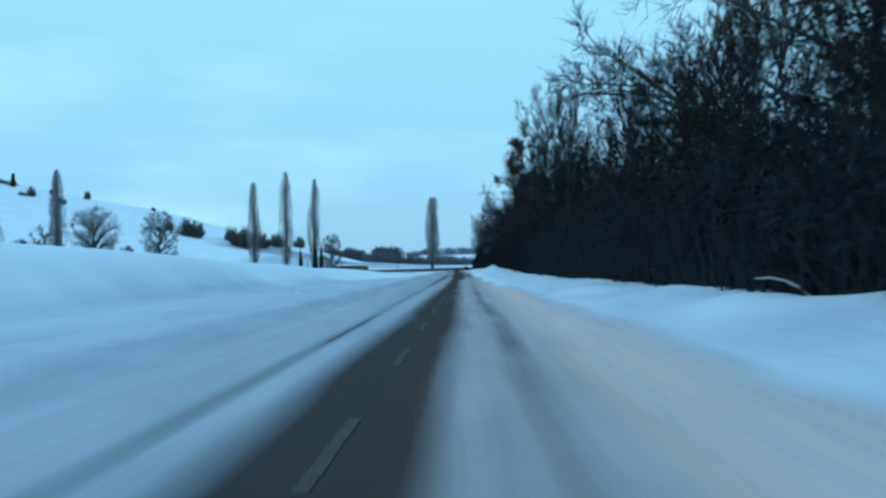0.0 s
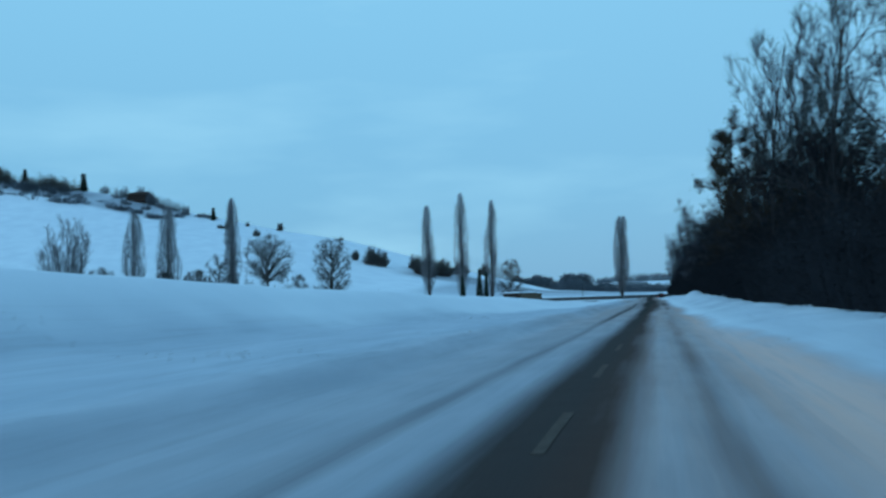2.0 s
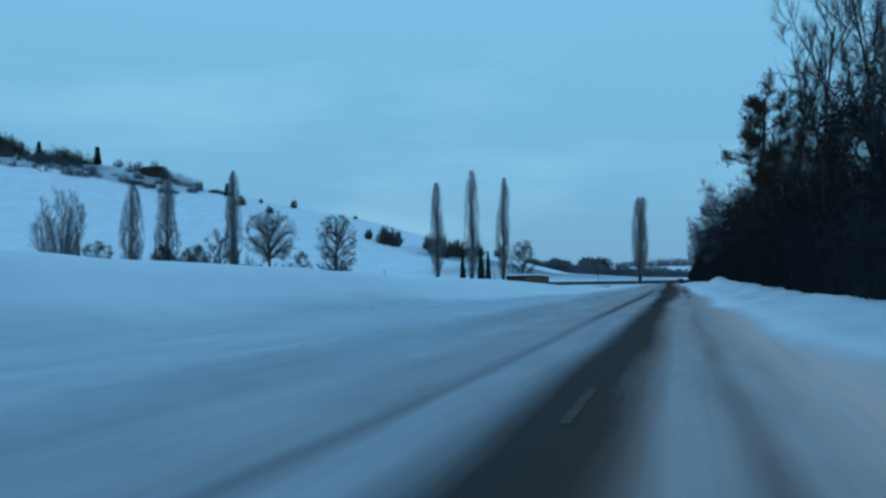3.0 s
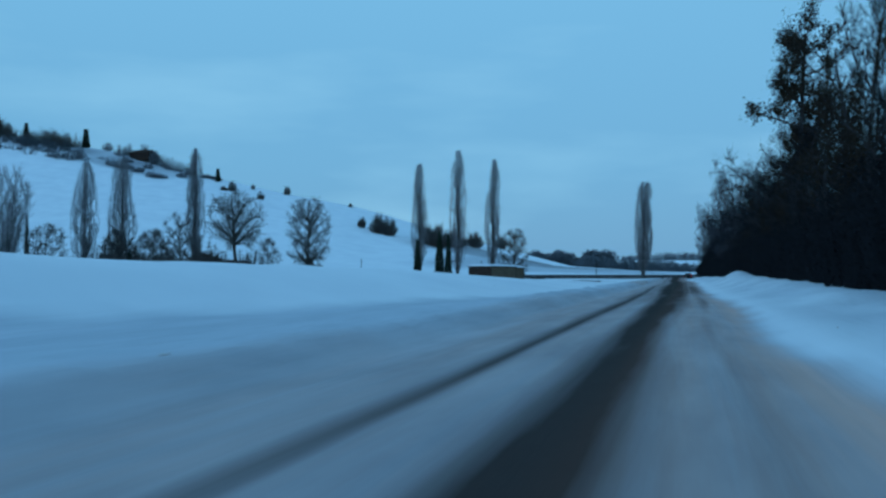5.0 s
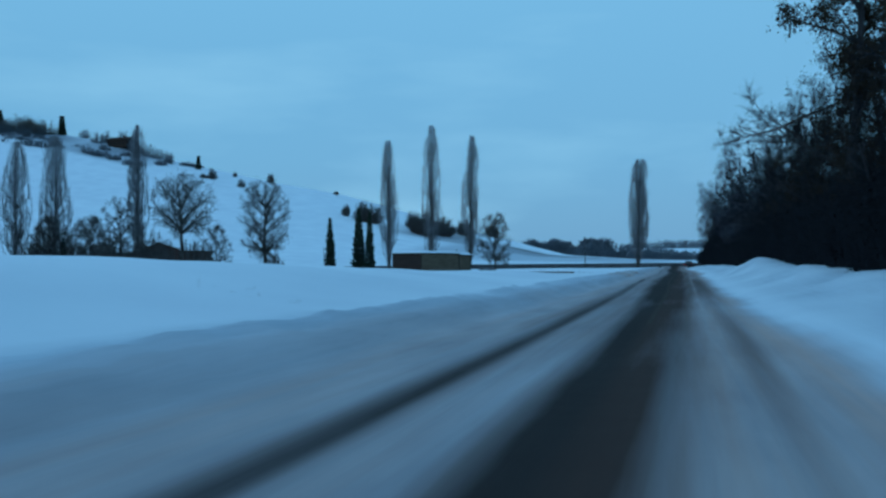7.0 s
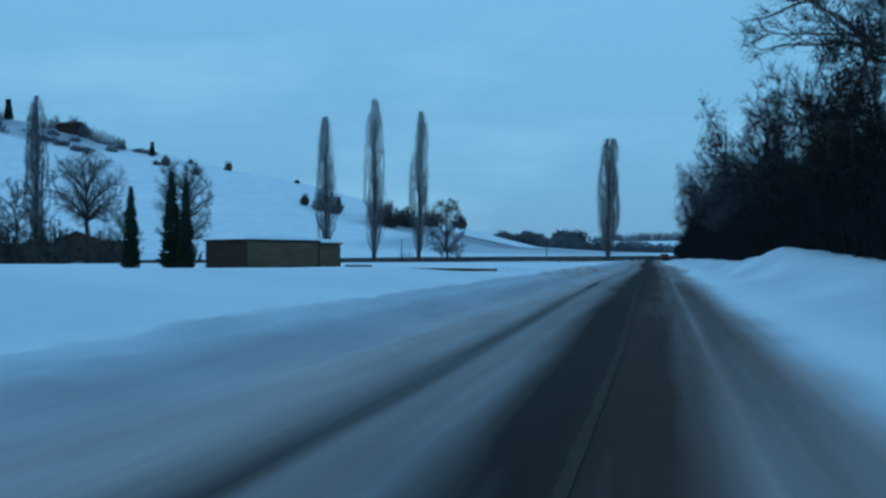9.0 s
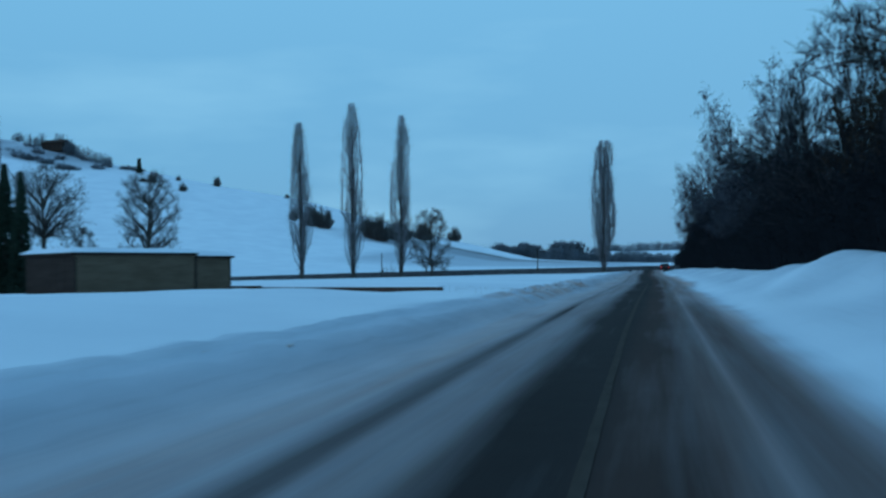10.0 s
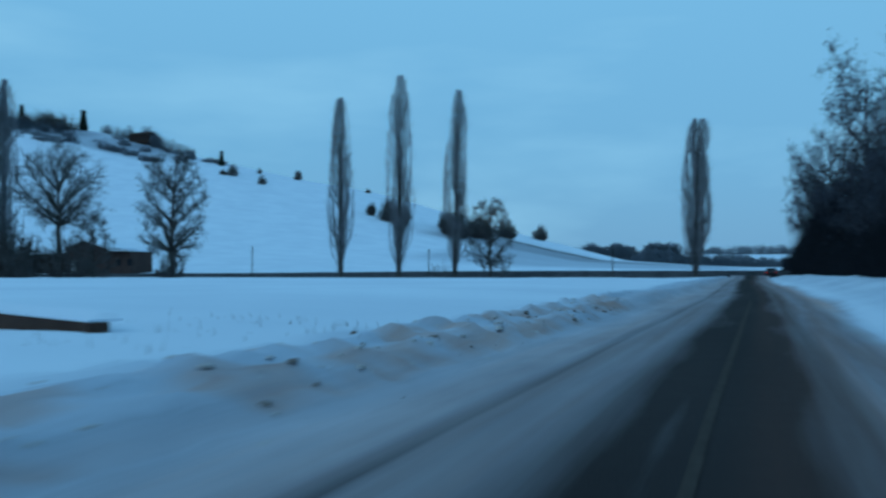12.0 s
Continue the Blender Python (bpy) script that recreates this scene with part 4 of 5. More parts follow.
# ---- farmhouse behind the field ----
def build_house():
    x0, x1, y0 = -164.0, -129.5, 300.0
    g = land(-137, 303)
    s = root("house", x0, y0, g - 0.1)
    w = x1 - x0
    a, m = 17.6, 28.7
    d = 9.0
    # gabled part with its front to the field, a flat-roofed wing beside it, a lean-to on the other side
    bm = bmesh.new()
    top = a + 5.0
    pts = [(a, 0), (m, 0), (m, 5.5), (top, 7.2), (a, 5.5)]
    f0 = bm.faces.new([bm.verts.new((x, 0, z)) for x, z in pts])
    ext = bmesh.ops.extrude_face_region(bm, geom=[f0])
    for v in ext["geom"]:
        if isinstance(v, bmesh.types.BMVert):
            v.co.y += d
    bmesh.ops.recalc_face_normals(bm, faces=bm.faces[:])
    part("wall", bm, MAT["brick"], s, "brown brick gable wall")
    part("wall", box_bm(m + 0.004, 0.6, 0, w, d - 1, 4.7, 0.01), MAT["brick"], s, "brown brick wing")
    part("wall", box_bm(0, 1.0, 0, a - 0.004, d, 4.0, 0.01), MAT["plank_dark"], s, "dark board lean-to wall")
    for xa, za, xb, zb in ((top, 7.2, m + 0.6, 5.25), (top, 7.2, a - 0.6, 5.25), (a - 0.62, 4.4, -0.5, 3.9), (m + 0.62, 4.78, w + 0.3, 4.7)):
        ln = math.hypot(xb - xa, zb - za)
        tilt = math.atan2(zb - za, xb - xa)
        for nm, lift, th, mt in (("roof", 0.10, 0.16, "plank_dark"), ("snow_cap", 0.36, 0.34, "snow")):
            bm = box_bm(0, -0.6 if nm == "roof" else -0.45, -th / 2, ln, d + 0.5, th / 2, 0.05)
            bmesh.ops.transform(bm, matrix=Matrix.Translation((xa, 0, za + lift)) @ Matrix.Rotation(-tilt, 4, "Y"), verts=bm.verts[:])
            part(nm, bm, MAT[mt], s)
    door = part("door", box_bm(a + 1.3, -0.07, 0.1, a + 2.9, -0.004, 3.0, 0.01), MAT["plaster"], s, "pale painted door")
    part("door_handle", box_bm(a + 2.6, -0.13, 1.3, a + 2.75, -0.072, 1.36, 0.005), MAT["steel"], door)
    for wx, wy in ((a + 4.6, 0.0), (m + 2.0, 0.6), (m + 5.0, 0.6)):
        fr = part("window", box_bm(wx, wy - 0.10, 1.7, wx + 1.4, wy - 0.004, 3.3, 0.01), MAT["plank_dark"], s)
        part("pane", box_bm(wx + 0.1, wy - 0.12, 1.8, wx + 1.3, wy - 0.102, 3.2, 0.0), MAT["glass_dark"], fr)
    tagged(s, "low brown brick farmhouse with a gable and a flat-roofed wing", "house")


build_house()


def fence(x0, x1, y, z_extra, label):
    s = root("fence", x0, y, land((x0 + x1) / 2, y))
    ln = x1 - x0
    n = int(ln / 0.9)
    for i in range(n):
        a = ln * i / n
        part("board", box_bm(a, 0, -0.6, a + ln / n - 0.05, 0.06, 1.9 + z_extra + 0.12 * noise.noise((i * 0.7, 0, 0)), 0.01), MAT["plank_dark"], s)
    for i in range(int(ln / 3.2) + 1):
        part("post", box_bm(i * 3.2, 0.07, -0.6, i * 3.2 + 0.16, 0.22, 1.8 + z_extra, 0.01), MAT["plank_dark"], s)
    for z in (0.5, 1.5):
        part("rail", box_bm(0, 0.065, z, ln, 0.135, z + 0.12, 0.01), MAT["plank_dark"], s)
    tagged(s, label, "fence")


fence(-192.0, -163.6, 301.0, 0.6, "tall dark board fence beside the farmhouse")


def parked_car(x, y, turn, label, tail=False, snowy=True):
    s = root("car", x, y, land(x, y), turn)
    ln, wd = 4.2, 1.7
    bm = bmesh.new()
    prof = [(-2.1, 0.35), (-2.1, 0.80), (-1.95, 0.95), (-1.25, 1.02), (-0.75, 1.42), (0.75, 1.45), (1.45, 1.02), (2.0, 0.92), (2.1, 0.75), (2.1, 0.35)]
    f0 = bm.faces.new([bm.verts.new((-wd / 2, a, z)) for a, z in prof])
    ext = bmesh.ops.extrude_face_region(bm, geom=[f0])
    for v in ext["geom"]:
        if isinstance(v, bmesh.types.BMVert):
            v.co.x += wd
    for v in bm.verts:
        if v.co.z > 1.2:
            v.co.x *= 0.82
    bmesh.ops.bevel(bm, geom=bm.edges[:], offset=0.05, segments=2, affect="EDGES")
    bmesh.ops.recalc_face_normals(bm, faces=bm.faces[:])
    part("body", bm, MAT["car_paint"], s)
    for sx in (-1, 1):
        for a in (-1.3, 1.3):
            bm = bmesh.new()
            bmesh.ops.create_cone(bm, segments=16, radius1=0.31, radius2=0.31, depth=0.2, cap_ends=True, matrix=Matrix.Translation((sx * 0.76, a, 0.31)) @ Matrix.Rotation(radians(90), 4, "Y"))
            bmesh.ops.bevel(bm, geom=bm.edges[:], offset=0.02, segments=1, affect="EDGES")
            wheel = part("wheel", bm, MAT["rubber"], s)
            bm = bmesh.new()
            bmesh.ops.create_cone(bm, segments=12, radius1=0.19, radius2=0.17, depth=0.03, cap_ends=True, matrix=Matrix.Translation((sx * 0.87, a, 0.31)) @ Matrix.Rotation(radians(90 * sx), 4, "Y"))
            part("rim", bm, MAT["steel"], wheel)
    part("rear_window", box_bm(-0.58, -1.06, 1.10, 0.58, -1.0, 1.36, 0.02), MAT["glass_dark"], s)
    for sx in (-1, 1):
        part("tail_light", box_bm(sx * 0.66 - 0.10, -2.13, 0.74, sx * 0.66 + 0.10, -2.09, 0.87, 0.01), MAT["tail"] if tail else MAT["glass_dark"], s, "glowing red tail light" if tail else "")
    part("bumper", box_bm(-0.82, -2.17, 0.36, 0.82, -2.1, 0.58, 0.02), MAT["rubber"], s)
    if snowy:
        part("snow_cap", box_bm(-0.66, -0.75, 1.44, 0.66, 0.78, 1.60, 0.06), MAT["snow"], s)
    return tagged(s, label, "car")


parked_car(1.7, 284.0, 0, "dark car with glowing red tail lights at the road end", True, False)
parked_car(-107.0, 282.0, 80, "snow-topped dark car parked beside the main road", False, True)


# ---- poles ----
def pole(x, y, h, label, r=0.09):
    s = root("pole", x, y, land(x, y) - 0.3)
    bm = bmesh.new()
    bmesh.ops.create_cone(bm, segments=10, radius1=r, radius2=r * 0.75, depth=h + 0.3, cap_ends=True, matrix=Matrix.Translation((0, 0, (h + 0.3) / 2)))
    part("shaft", bm, MAT["bark"], s)
    bm = bmesh.new()
    bmesh.ops.create_cone(bm, segments=10, radius1=r * 0.9, radius2=0.01, depth=0.14, cap_ends=True, matrix=Matrix.Translation((0, 0, h + 0.37)))
    part("cap", bm, MAT["steel"], s)
    tagged(s, label, "pole", "poles along the main road")


pole(-77.2, 266.0, 5.0, "thin dark wooden pole in the snowfield")
pole(-45.9, 264.0, 4.2, "thin dark wooden pole near the poplars")
pole(-18.6, 262.0, 4.4, "thin dark wooden pole by the main road")
pole(-66.0, 150.0, 1.9, "short marker pole in the snowfield", 0.04)

# ---- bushes and trees on the hill ----
WOODY = (MAT["bark"], MAT["twig"])
# hill shrubs paled all over to imitate haze
HAZED = (MAT["hill_twig"], MAT["hill_twig"])
for i, (bx, by, bh, bw) in enumerate(((-175.4, 528, 7.0, 5.4), (-163.5, 522, 11.5, 11.0), (-157.5, 523, 11.0, 11.0), (-141, 540, 9.5, 10.5), (-127, 517, 13.5, 12), (-123, 536, 10.5, 15), (-118.7, 565, 9.5, 13), (-113, 612, 9, 10), (-133, 520, 9, 9))):
    bush("hedge_bush", bx, by, bh * 1.1, bw, 300 + 2 * i, WOODY, "dark bare bush on the snowy hillside", 80, 70)
for i, (bx, by, bh, bw) in enumerate(((-281, 571.6, 6.5, 6.7), (-285.5, 569, 2.9, 5.2), (-280, 598.5, 3.4, 3), (-255, 560.6, 4.9, 5), (-211.5, 603, 2.2, 3.7), (-259, 607, 6.0, 4.8))):
    bush("hedge_bush", bx, by, bh * 1.25, bw * 1.15, 340 + 2 * i, WOODY, "small dark bush on the open hill", 60, 60)
for i, (bx, by, bh, bw) in enumerate(((-418, 606, 13.5, 6.0), (-306, 597.4, 9, 3.8), (-468, 604, 11.5, 4.5))):
    conifer(bx, by, bh, bw, 360 + 2 * i, "dark blunt columnar tree on the hill ridge", tip=0.6)
rng = random.Random(77)
for i in range(110):
    f = rng.random() ** 1.1
    bx = -535 + 114 * f
    deep = rng.random()
    bh = (20 - 8.0 * f) * (1 + 0.5 * noise.noise((bx * 0.035, 2.0, 0.0))) * rng.uniform(0.6, 1.0) * (0.6 + 0.4 * deep)
    # lower bushes take the hazed far colour, upper ones stay dark
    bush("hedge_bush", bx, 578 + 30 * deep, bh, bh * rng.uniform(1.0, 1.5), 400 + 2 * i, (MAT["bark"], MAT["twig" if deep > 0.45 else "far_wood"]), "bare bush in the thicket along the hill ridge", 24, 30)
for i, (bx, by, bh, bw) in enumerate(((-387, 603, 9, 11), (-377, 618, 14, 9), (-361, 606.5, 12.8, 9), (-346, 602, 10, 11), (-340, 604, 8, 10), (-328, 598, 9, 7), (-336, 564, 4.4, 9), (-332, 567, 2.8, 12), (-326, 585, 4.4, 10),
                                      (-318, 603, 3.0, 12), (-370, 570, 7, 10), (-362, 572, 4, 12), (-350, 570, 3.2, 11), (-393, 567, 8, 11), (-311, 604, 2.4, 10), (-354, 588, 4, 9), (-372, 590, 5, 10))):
    bush("hedge_bush", bx, by, bh * 1.1, bw, 560 + 2 * i, HAZED, "bare shrub on the upper hillside", 40, 40)
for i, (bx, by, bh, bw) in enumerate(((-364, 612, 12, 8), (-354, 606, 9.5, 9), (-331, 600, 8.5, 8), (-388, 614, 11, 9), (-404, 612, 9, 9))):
    bush("hedge_bush", bx, by, bh, bw, 620 + 2 * i, HAZED, "rounded bush near the hill house, paled by painted haze", 46, 36)


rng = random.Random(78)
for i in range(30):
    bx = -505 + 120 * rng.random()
    # grey here is the painted haze of the far-tree colour
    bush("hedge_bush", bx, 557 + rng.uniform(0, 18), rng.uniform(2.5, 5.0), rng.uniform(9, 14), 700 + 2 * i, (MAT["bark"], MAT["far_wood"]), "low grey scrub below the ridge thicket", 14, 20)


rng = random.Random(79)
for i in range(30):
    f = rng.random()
    # same haze-coloured material as the far woods
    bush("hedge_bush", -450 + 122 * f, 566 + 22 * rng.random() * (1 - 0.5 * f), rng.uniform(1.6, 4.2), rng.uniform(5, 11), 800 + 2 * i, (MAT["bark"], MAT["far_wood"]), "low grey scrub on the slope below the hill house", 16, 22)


def hill_house():
    x, y = -373, 609
    s = root("house", x, y, land(x, y) - 0.5)
    part("wall", box_bm(-7.5, -4, 0, 7.5, 4, 5.5, 0.05), MAT["plank_dark"], s)
    for sy in (-1, 1):
        bm = box_bm(-8.2, -2.7, -0.15, 8.2, 2.7, 0.15, 0.04)
        bmesh.ops.transform(bm, matrix=Matrix.Translation((0, sy * 2.35, 6.5)) @ Matrix.Rotation(-sy * radians(27), 4, "X"), verts=bm.verts[:])
        part("roof", bm, MAT["plank_dark"], s)
    for wx in (-5, -1.5, 2, 5):
        fr = part("window", box_bm(wx - 0.6, -4.08, 2.2, wx + 0.6, -4.004, 3.7, 0.01), MAT["plank_dark"], s)
        part("pane", box_bm(wx - 0.45, -4.11, 2.35, wx + 0.45, -4.085, 3.55, 0), MAT["glass_dark"], fr)
    part("chimney", box_bm(2.5, -0.4, 7.0, 3.3, 0.4, 9.0, 0.02), MAT["brick"], s)
    tagged(s, "dark house among bushes on the hill ridge", "house")


hill_house()


# ---- distant woods ----
def far_woods(x0, x1, y0, y1, tops, count, seed, label):
    s = Sprigs(seed)
    r = s.r
    for _ in range(count):
        x, y = r.uniform(x0, x1), r.uniform(y0, y1)
        t = curve_at(tops, x) * r.uniform(0.55, 1.0) * (0.85 + 0.35 * noise.noise((x * 0.07, 0.3, seed)))
        z = land(x, y)
        w = t * r.uniform(0.25, 0.42)
        s.tube([Vector((x, y, z)), Vector((x, y, z + t * 0.9))], [0.25, 0.06], 3)
        for _ in range(26):
            f = r.uniform(0.05, 0.95)
            q = Vector((x + r.gauss(0, w * 0.45) * (1.1 - f * 0.6), y + r.gauss(0, w * 0.45), z + t * f))
            s.spike(q, (s.wild(0.5) + Vector((0, 0, 0.7))).normalized(), t * r.uniform(0.1, 0.22), 0.028 * t)
    # haze over the distance lies in this material's colour
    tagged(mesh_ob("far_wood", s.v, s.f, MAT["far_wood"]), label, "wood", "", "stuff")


far_woods(-150, -62, 870, 884, [(-150, 15), (-132, 20), (-112, 26), (-98, 24), (-92, 18), (-84, 25), (-70, 24), (-62, 20)], 800, 901, "distant wood behind the snowy fields, paled by painted haze")
far_woods(-100, 60, 845, 870, [(-100, 10), (-85, 20), (-68, 22), (-54, 18), (-40, 15), (-20, 14), (60, 13)], 700, 902, "distant low wood on the valley side, paled by painted haze")
far_woods(-70, 190, 1010, 1060, [(-70, 9), (0, 11), (190, 12)], 650, 903, "distant wood on the far slope, paled by painted haze")


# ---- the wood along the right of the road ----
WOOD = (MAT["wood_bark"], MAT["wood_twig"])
LEAFY = (MAT["wood_bark"], MAT["dead_leaf"])
PALE = (MAT["wood_bark"], MAT["pale_twig"])
PALE_LEAF = (MAT["wood_bark"], MAT["pale_leaf"])
OAK = spec_of(ROUND, levels=4, kids=[11, 6, 3], twigs=7, fork=1, twig_len=0.85, twig_r=0.014, start=[0.22, 0.2, 0.15, 0.05], stem=0.85, ratio=0.46)
kinds = [
    bare_tree("forest_tree", 11.5, 21.0, 15.5, 601, OAK, WOOD, "dark bare forest tree at the wood's edge", girth=0.014),
    bare_tree("forest_tree", 15.6, 35.0, 14.0, 611, spec_of(OAK, kids=[13, 5, 3], angle=(22, 50), rise=0.09, jitter=0.16), WOOD, "dark bare forest tree with upswept limbs", girth=0.013),
    bare_tree("forest_tree", 17.5, 52.0, 17.0, 621, spec_of(OAK, kids=[12, 7, 3], ratio=0.36, angle=(38, 80), start=[0.35, 0.2, 0.1, 0.05], jitter=0.2), WOOD, "dark bare forest tree with crooked spreading limbs", girth=0.016),
    bare_tree("forest_tree", 11.2, 92.0, 13.5, 631, spec_of(OAK, kids=[11, 5, 3], twigs=6, fork=1, leaves=6, leaf_size=0.09), LEAFY, "dark forest tree with withered leaves still hanging", girth=0.014),
    bare_tree("forest_tree", 15.0, 67.0, 16.0, 641, spec_of(OAK, kids=[10, 5, 3], angle=(20, 45), rise=0.12, start=[0.4, 0.2, 0.1, 0.05]), WOOD, "slim dark bare forest tree", girth=0.010),
    # the same growth in paler, bluer colours, for the far end of the wood
    bare_tree("forest_tree", 12.0, 206.0, 13.5, 631, spec_of(OAK, kids=[11, 5, 3], twigs=6, fork=1, leaves=6, leaf_size=0.09), PALE_LEAF, "pale bluish forest tree with withered leaves", girth=0.014),
    bare_tree("forest_tree", 11.5, 222.0, 15.5, 601, OAK, PALE, "pale bluish bare forest tree", girth=0.014),
    bare_tree("forest_tree", 10.5, 250.0, 14.0, 611, spec_of(OAK, kids=[13, 5, 3], angle=(22, 50), rise=0.09, jitter=0.16), PALE, "pale bluish bare forest tree with upswept limbs", girth=0.013),
]
# ground kept free of other trees, and the paler kinds that replace the dark ones farther along
CLEAR = ((11.5, 21.0), (14.7, 35.0), (17.5, 52.0), (11.2, 92.0), (15.0, 67.0))
PALER_KIND = {3: 5, 0: 6, 1: 7, 2: 6}


def reach_of(tree):
    # how far the crown spreads from the trunk
    return max(math.hypot(v.co.x, v.co.y) for o in tree.children for v in o.data.vertices)


REACH = [reach_of(k) for k in kinds]
# the wood's edge comes closer to the road towards its far end
EDGE = [(-60, 6.3), (190, 6.2), (235, 5.3), (275, 4.6), (300, 4.5)]
VERGE = 4.7
rng = random.Random(12)
spots = []
yy = -14.0


def y_far(y):
    return y > 62


while yy < 305:
    for row, (xa, xb) in enumerate(((8.0, 9.4), (11.0, 14.0), (16.0, 22.0))):
        if row >= 2 and rng.random() < (0.85 if y_far(yy) else 0.5):
            continue
        spots.append((rng.uniform(xa, xb), yy + rng.uniform(-2.2, 2.2), row))
    yy += 5.6 if yy < 62 else 7.4
for x, y, row in spots:
    if any(math.hypot(x - a, y - b) < 1.8 for a, b in CLEAR):
        continue
    pick = rng.choice((0, 1, 2, 3, 4, 1, 0) if row else (0, 1, 3, 3, 4, 1))
    if row and y < 62 and pick in (0, 3):
        pick = 4
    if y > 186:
        pick = PALER_KIND.get(pick, pick)
    k = kinds[pick]
    size = (rng.uniform(0.5, 0.68), rng.uniform(0.78, 0.98), rng.uniform(0.95, 1.15))[row]
    size *= float(np.interp(y, [0, 70, 110, 150, 170, 210, 260, 345], [0.92, 0.92, 1.0, 0.96, 0.84, 0.95, 1.2, 1.25]))
    x = max(x, VERGE + 0.85 * REACH[pick] * size)
    m = Matrix.Translation((x, y, land(x, y) - 0.15)) @ Matrix.Rotation(rng.uniform(0, 6.28), 4, "Z") @ Matrix.Diagonal((size, size, size * rng.uniform(0.92, 1.1), 1))
    tagged(copy_thing(k, m), "", "", "trees of the wood")
# taller trees that stand out of the wood's edge
# (x, y, kind, size, turn)
TALL_FIRST = (
    (12.0, 18.0, 0, 1.0, 2.6), (16.5, 24.0, 3, 0.95, 3.3), (13.0, 27.0, 3, 1.0, 0.3), (18.0, 32.0, 4, 1.2, 5.3), (12.2, 37.0, 3, 1.05, 1.3), (15.0, 43.0, 4, 1.15, 0.9),
    (12.5, 46.0, 1, 0.9, 2.7), (8.6, 63.0, 4, 0.92, 1.9), (10.2, 70.0, 0, 0.8, 1.5), (9.5, 76.0, 4, 1.0, 4.1), (10.5, 82.0, 1, 1.2, 2.2), (9.0, 88.0, 4, 1.12, 0.6),
    (10.4, 96.0, 3, 1.18, 0.4),
)
TALL_MIDDLE = (
    (9.8, 101.0, 3, 1.08, 5.2), (11.2, 112.0, 3, 1.12, 3.3), (10.0, 106.0, 4, 1.0, 2.0), (9.0, 120.0, 3, 1.15, 1.0), (13.5, 127.0, 3, 1.3, 0.9), (12.5, 138.0, 3, 1.2, 3.9), (11.0, 150.0, 3, 1.05, 2.2), (9.2, 157.0, 3, 0.95, 0.8),
    (9.4, 163.0, 1, 0.8, 3.1), (10.6, 166.0, 4, 0.9, 4.0), (12.4, 169.0, 0, 0.95, 5.5), (9.0, 171.0, 4, 0.85, 5.1), (9.8, 174.0, 1, 0.95, 3.5),
    (11.0, 178.0, 1, 1.0, 1.7), (13.0, 180.0, 2, 1.0, 0.2), (10.5, 185.0, 0, 1.08, 2.4),
)
TALL_LAST = (
    (11.5, 194.0, 4, 1.1, 1.2), (10.4, 199.0, 3, 1.5, 5.0), (9.8, 228.0, 3, 1.08, 2.0), (11.5, 219.0, 3, 1.2, 0.9), (9.0, 214.0, 0, 0.9, 0.7), (10.6, 237.0, 3, 1.62, 4.4), (8.2, 246.0, 1, 1.1, 4.4), (8.0, 255.0, 3, 1.15, 3.6),
    (9.5, 262.0, 2, 1.3, 1.9), (7.6, 270.0, 3, 1.1, 2.5), (8.4, 275.0, 0, 1.15, 1.2), (7.0, 281.0, 3, 1.0, 0.5),
)
for x, y, k, size, turn in TALL_FIRST + TALL_MIDDLE + TALL_LAST:
    k = PALER_KIND.get(k, k) if y > 182 else k
    size *= float(np.interp(y, [160, 172, 205, 222], [1.0, 0.84, 0.84, 1.0]))
    x = max(x, curve_at(EDGE, y) - (0.5 if y < 60 else 1.6) + 0.85 * REACH[k] * size * 0.72)
    m = Matrix.Translation((x, y, land(x, y) - 0.15)) @ Matrix.Rotation(turn, 4, "Z") @ Matrix.Diagonal((size * 0.72, size * 0.72, size, 1))
    tagged(copy_thing(kinds[k], m), "", "", "trees of the wood")
big_tree = bare_tree("forest_tree", 8.5, 131.0, 23.0, 651, spec_of(OAK, kids=[21, 6, 4], twigs=5, fork=1, leaves=6, leaf_size=0.13, start=[0.30, 0.2, 0.15, 0.05], ratio=0.22), LEAFY, "tall dark forest tree with withered leaves, leaning over the verge", girth=0.012)
tagged(big_tree, "", "", "trees of the wood")
# a long bare bough that reaches out over the verge
reach = Sprigs(655)
way_out = [Vector((0.05, 0, 8.6)), Vector((-1.6, 0.1, 8.0)), Vector((-3.0, -0.1, 7.35)), Vector((-4.2, 0.0, 7.15)), Vector((-5.0, 0.1, 6.85)), Vector((-5.7, 0.0, 6.75))]
reach.tube(way_out, [0.075, 0.060, 0.046, 0.034, 0.022, 0.010], 6)
for k in range(26):
    f = reach.r.uniform(1.0, 4.9)
    q = way_out[int(f)].lerp(way_out[int(f) + 1], f - int(f))
    reach.spike(q, (Vector((-0.7, 0, 0.1)) + reach.wild(0.45)).normalized(), reach.r.uniform(0.25, 0.7), 0.009)
reach.ob("bough", MAT["wood_bark"], big_tree)
for k in kinds:
    k.location.x = max(k.location.x, VERGE + 0.85 * reach_of(k))
    tagged(k, "", "", "trees of the wood")


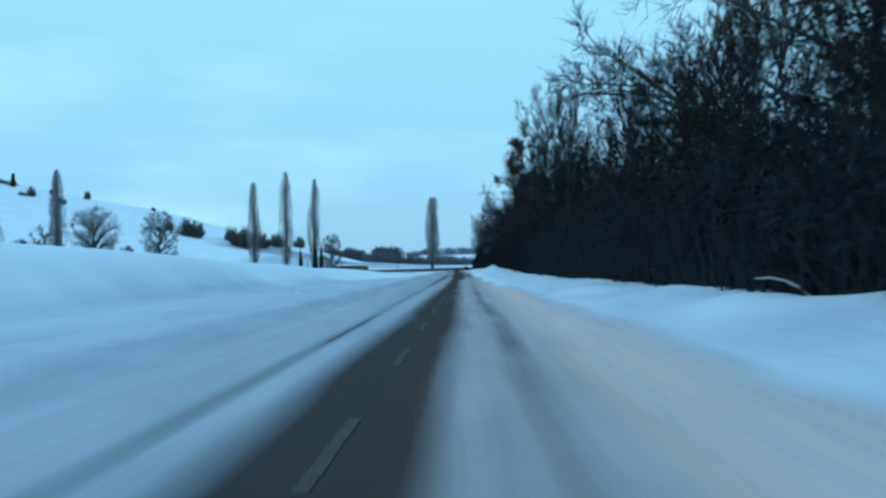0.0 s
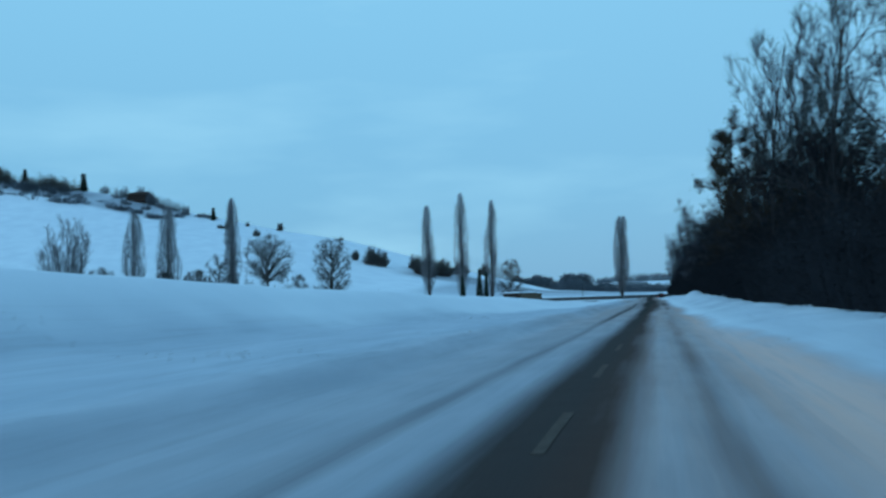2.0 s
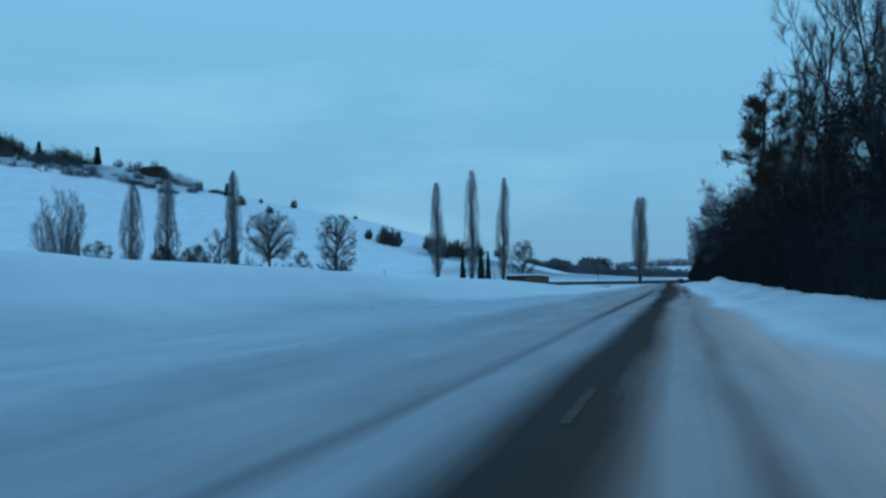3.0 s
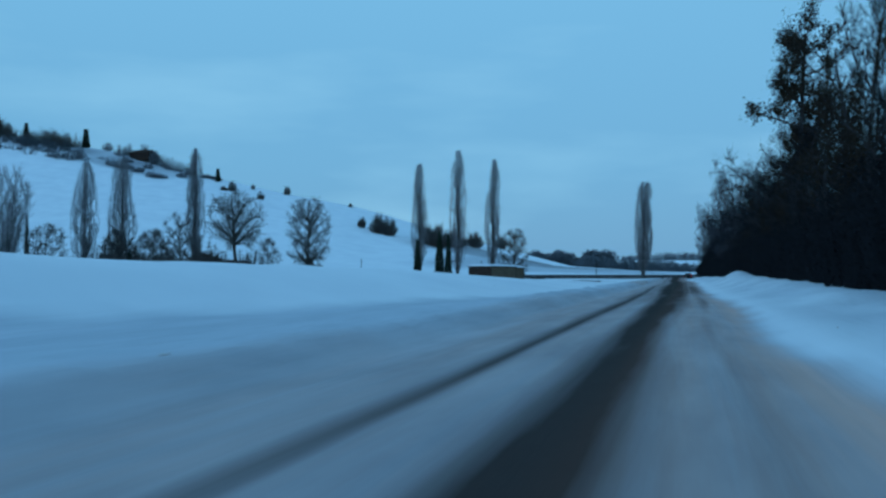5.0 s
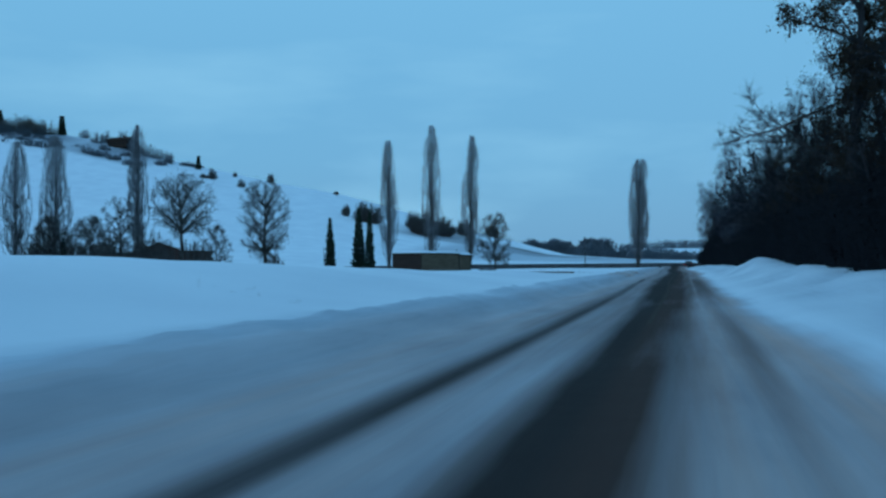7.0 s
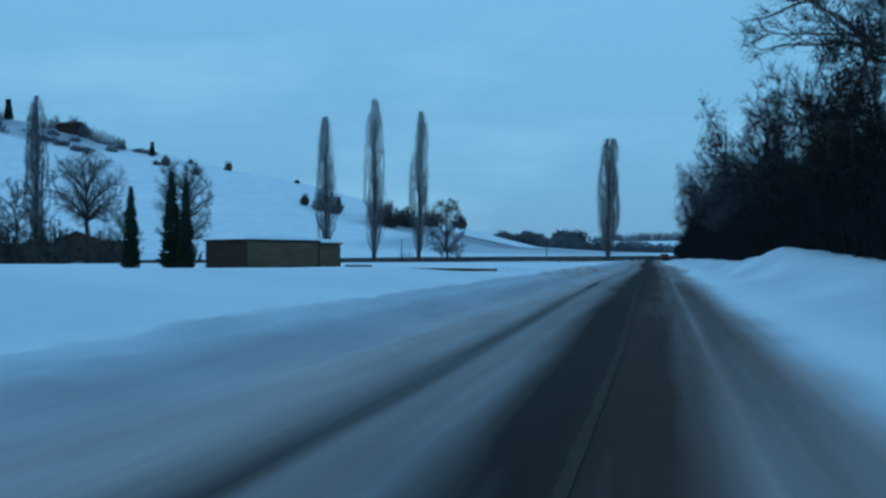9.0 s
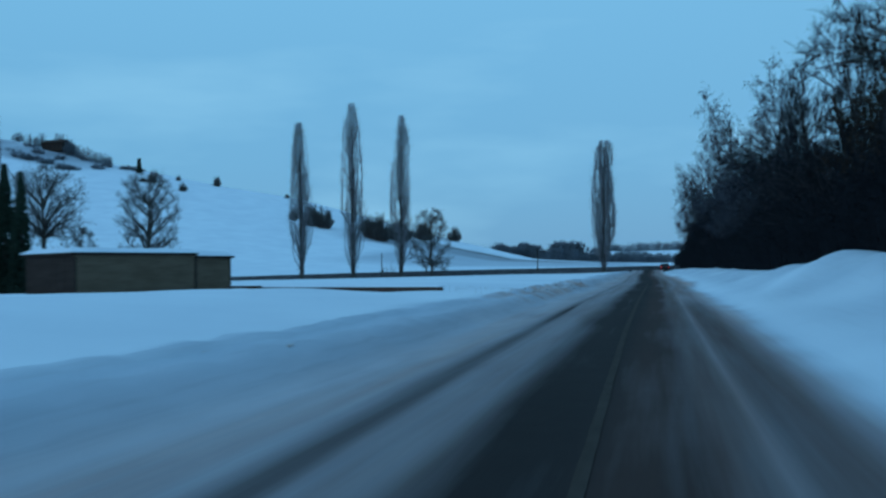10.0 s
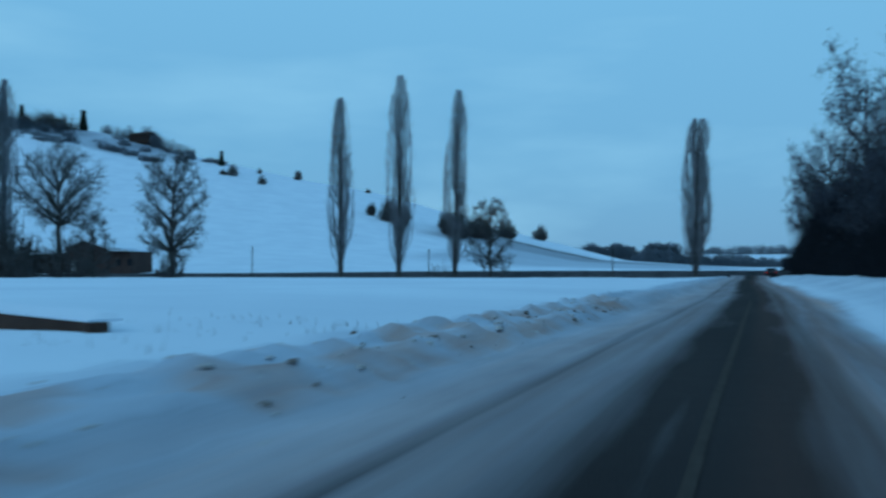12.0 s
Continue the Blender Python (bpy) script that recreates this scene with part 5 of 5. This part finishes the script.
def undergrowth(y0, y1, shoots, leaves, seed, tall=1.0, steep=5.5, material="wood_twig"):
    s = Sprigs(seed)
    r = s.r
    for _ in range(shoots):
        y = r.uniform(y0, y1)
        e = curve_at(EDGE, y)
        x = e + 8.0 * r.random() ** 1.7
        g = land(x, y)
        top = tall * (3.2 + 5.4 * smooth01((x - e) / steep)) * (0.75 + 0.45 * noise.noise((x * 0.3, y * 0.16, 2.0)))
        if r.random() < 0.3:
            s.spike(Vector((x, y, g - 0.1)), (s.wild(0.16) + Vector((-0.08, 0, 1))).normalized(), top * r.uniform(0.5, 1.1), 0.022)
        else:
            z = g + top * r.random() ** 0.9
            s.spike(Vector((x, y, z)), (s.wild(0.6) + Vector((-0.15, 0, 0.35))).normalized(), r.uniform(0.5, 1.5), 0.016)
    for _ in range(leaves):
        y = r.uniform(y0, y1)
        e = curve_at(EDGE, y) + 0.2
        x = e + 9.5 * r.random() ** 1.35
        top = tall * (2.6 + 5.2 * smooth01((x - e) / steep)) * (0.75 + 0.5 * noise.noise((x * 0.3, y * 0.16, 2.0)))
        s.leaf(Vector((x, y, land(x, y) + top * r.random() ** 1.1)), r.uniform(0.08, 0.21))
    tagged(mesh_ob("undergrowth", s.v, s.f, MAT[material]), "dense dark tangle of bare shrubs under the trees", "undergrowth", "", "stuff")


# the lower wood's deep shade comes from the near-black twig colours
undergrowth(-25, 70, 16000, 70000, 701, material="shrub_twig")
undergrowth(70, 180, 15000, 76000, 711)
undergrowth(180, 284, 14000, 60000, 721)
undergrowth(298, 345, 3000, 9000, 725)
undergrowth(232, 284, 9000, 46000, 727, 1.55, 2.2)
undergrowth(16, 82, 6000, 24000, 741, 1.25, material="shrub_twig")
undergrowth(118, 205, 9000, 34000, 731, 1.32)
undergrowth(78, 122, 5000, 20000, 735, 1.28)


def inner_thicket(y0, y1, count, seed):
    # brambles and saplings added deeper in the wood as filler, to darken its gaps
    s = Sprigs(seed)
    r = s.r
    for _ in range(count):
        x, y = r.uniform(12.5, 23), r.uniform(y0, y1)
        top = 7.5 * (0.8 + 0.5 * noise.noise((x * 0.2, y * 0.12, 4.0)))
        p = Vector((x, y, land(x, y) + top * r.random()))
        if r.random() < 0.12:
            s.spike(p, (s.wild(0.4) + Vector((0, 0, 0.8))).normalized(), r.uniform(1.0, 2.6), 0.03)
        else:
            s.leaf(p, r.uniform(0.12, 0.32))
    tagged(mesh_ob("thicket", s.v, s.f, MAT["wood_twig"]), "near-black filler thicket of brambles and saplings inside the wood", "thicket", "", "stuff")


inner_thicket(-15, 110, 34000, 751)
inner_thicket(110, 300, 34000, 761)


# ---- clods of dirty snow thrown up by the plough ----
def clods(count, seed):
    s = Sprigs(seed)
    r = s.r
    for _ in range(count):
        if r.random() < 0.6:
            y = r.uniform(120, 178)
            u = -r.uniform(3.3, 4.4)
        elif r.random() < 0.5:
            y, u = r.uniform(5, 120), -r.uniform(3.2, 4.2)
        else:
            y, u = r.uniform(3, 170), r.uniform(3.0, 4.8)
        x = u + bend(y)
        p = Vector((x, y, land(x, y) + 0.01))
        a = 0.015 + 0.045 * r.random() ** 3
        base = len(s.v)
        for dz, k in ((-0.5, 0.8), (0.1, 1.0), (0.6, 0.5)):
            for i in range(5):
                w = 1.2566 * i + r.uniform(-0.3, 0.3)
                q = a * k * r.uniform(0.75, 1.2)
                s.v.append((p.x + q * math.cos(w), p.y + q * 1.2 * math.sin(w), p.z + a * dz * r.uniform(0.8, 1.1)))
        for t in range(2):
            for i in range(5):
                j = (i + 1) % 5
                s.f.append((base + t * 5 + i, base + t * 5 + j, base + t * 5 + 5 + j, base + t * 5 + 5 + i))
        s.f.append(tuple(base + 10 + i for i in range(5)))
    tagged(mesh_ob("snow_clods", s.v, s.f, MAT["clod"], True), "clods of dirty snow along the ploughed edge", "snow clods", "", "stuff")


clods(24, 801)


def dirty_lumps(count, seed, material, label, big):
    # flattened lumps of ploughed snow beside the road end
    s = Sprigs(seed)
    r = s.r
    for _ in range(count):
        y = 169 - 24 * r.random() ** 1.3
        u = -r.gauss(3.75 + 0.3 * noise.noise((0, y * 0.3, seed)), 0.33)
        x = u + bend(y)
        p = Vector((x, y, land(x, y)))
        a = 0.02 + big * r.random() ** 2
        base = len(s.v)
        for dz, k in ((-0.45, 1.15), (0.07, 0.90), (0.20, 0.45)):
            for i in range(7):
                w = 0.8976 * i + r.uniform(-0.25, 0.25)
                q = a * k * r.uniform(0.65, 1.25)
                s.v.append((p.x + q * math.cos(w), p.y + q * 1.5 * math.sin(w), p.z + a * dz * r.uniform(0.6, 1.3)))
        for t in range(2):
            for i in range(7):
                j = (i + 1) % 7
                s.f.append((base + t * 7 + i, base + t * 7 + j, base + t * 7 + 7 + j, base + t * 7 + 7 + i))
        s.f.append(tuple(base + 14 + i for i in range(7)))
    tagged(mesh_ob("snow_lumps", s.v, s.f, material, True), label, "snow lumps", "", "stuff")


dirty_lumps(220, 805, MAT["clod"], "flat lumps of pale dirty snow on the ploughed berm", 0.045)
dirty_lumps(60, 806, MAT["brown_clod"], "brown lumps of frozen slush on the ploughed berm", 0.05)


def weeds(seed):
    s = Sprigs(seed)
    r = s.r
    for cx, cy, n in ((-6.2, 149.8, 18), (-6.6, 154.0, 30), (-5.0, 152.6, 34), (-7.1, 151.8, 12), (-6.4, 36.0, 24), (-7.8, 62.0, 30), (-6.9, 97.0, 14), (-10.0, 36.5, 16)):
        for _ in range(n):
            x, y = cx + r.gauss(0, 0.9), cy + r.gauss(0, 0.6)
            s.spike(Vector((x, y, land(x, y) - 0.03)), (s.wild(0.25) + Vector((0, 0, 1))).normalized(), r.uniform(0.06, 0.20), 0.007)
    tagged(mesh_ob("dry_weeds", s.v, s.f, MAT["twig"]), "dry weed stalks poking through the snow", "weeds", "", "stuff")


weeds(811)


# ---- a pale bent bough at the wood's edge ----
def bough():
    b = root("fallen_bough", 6.15, 14.6, land(6.15, 14.6))
    s = Sprigs(5)
    s.tube([Vector((-0.5, 0, 0.27)), Vector((-0.25, 0, 0.28)), Vector((0.0, 0, 0.22)), Vector((0.22, 0, 0.10)), Vector((0.45, 0, -0.12))], [0.012, 0.02, 0.024, 0.026, 0.026], 7)
    o = s.ob("stem", MAT["plaster"], b)
    tagged(b, "pale bent bough sticking out of the snow", "bough")


bough()
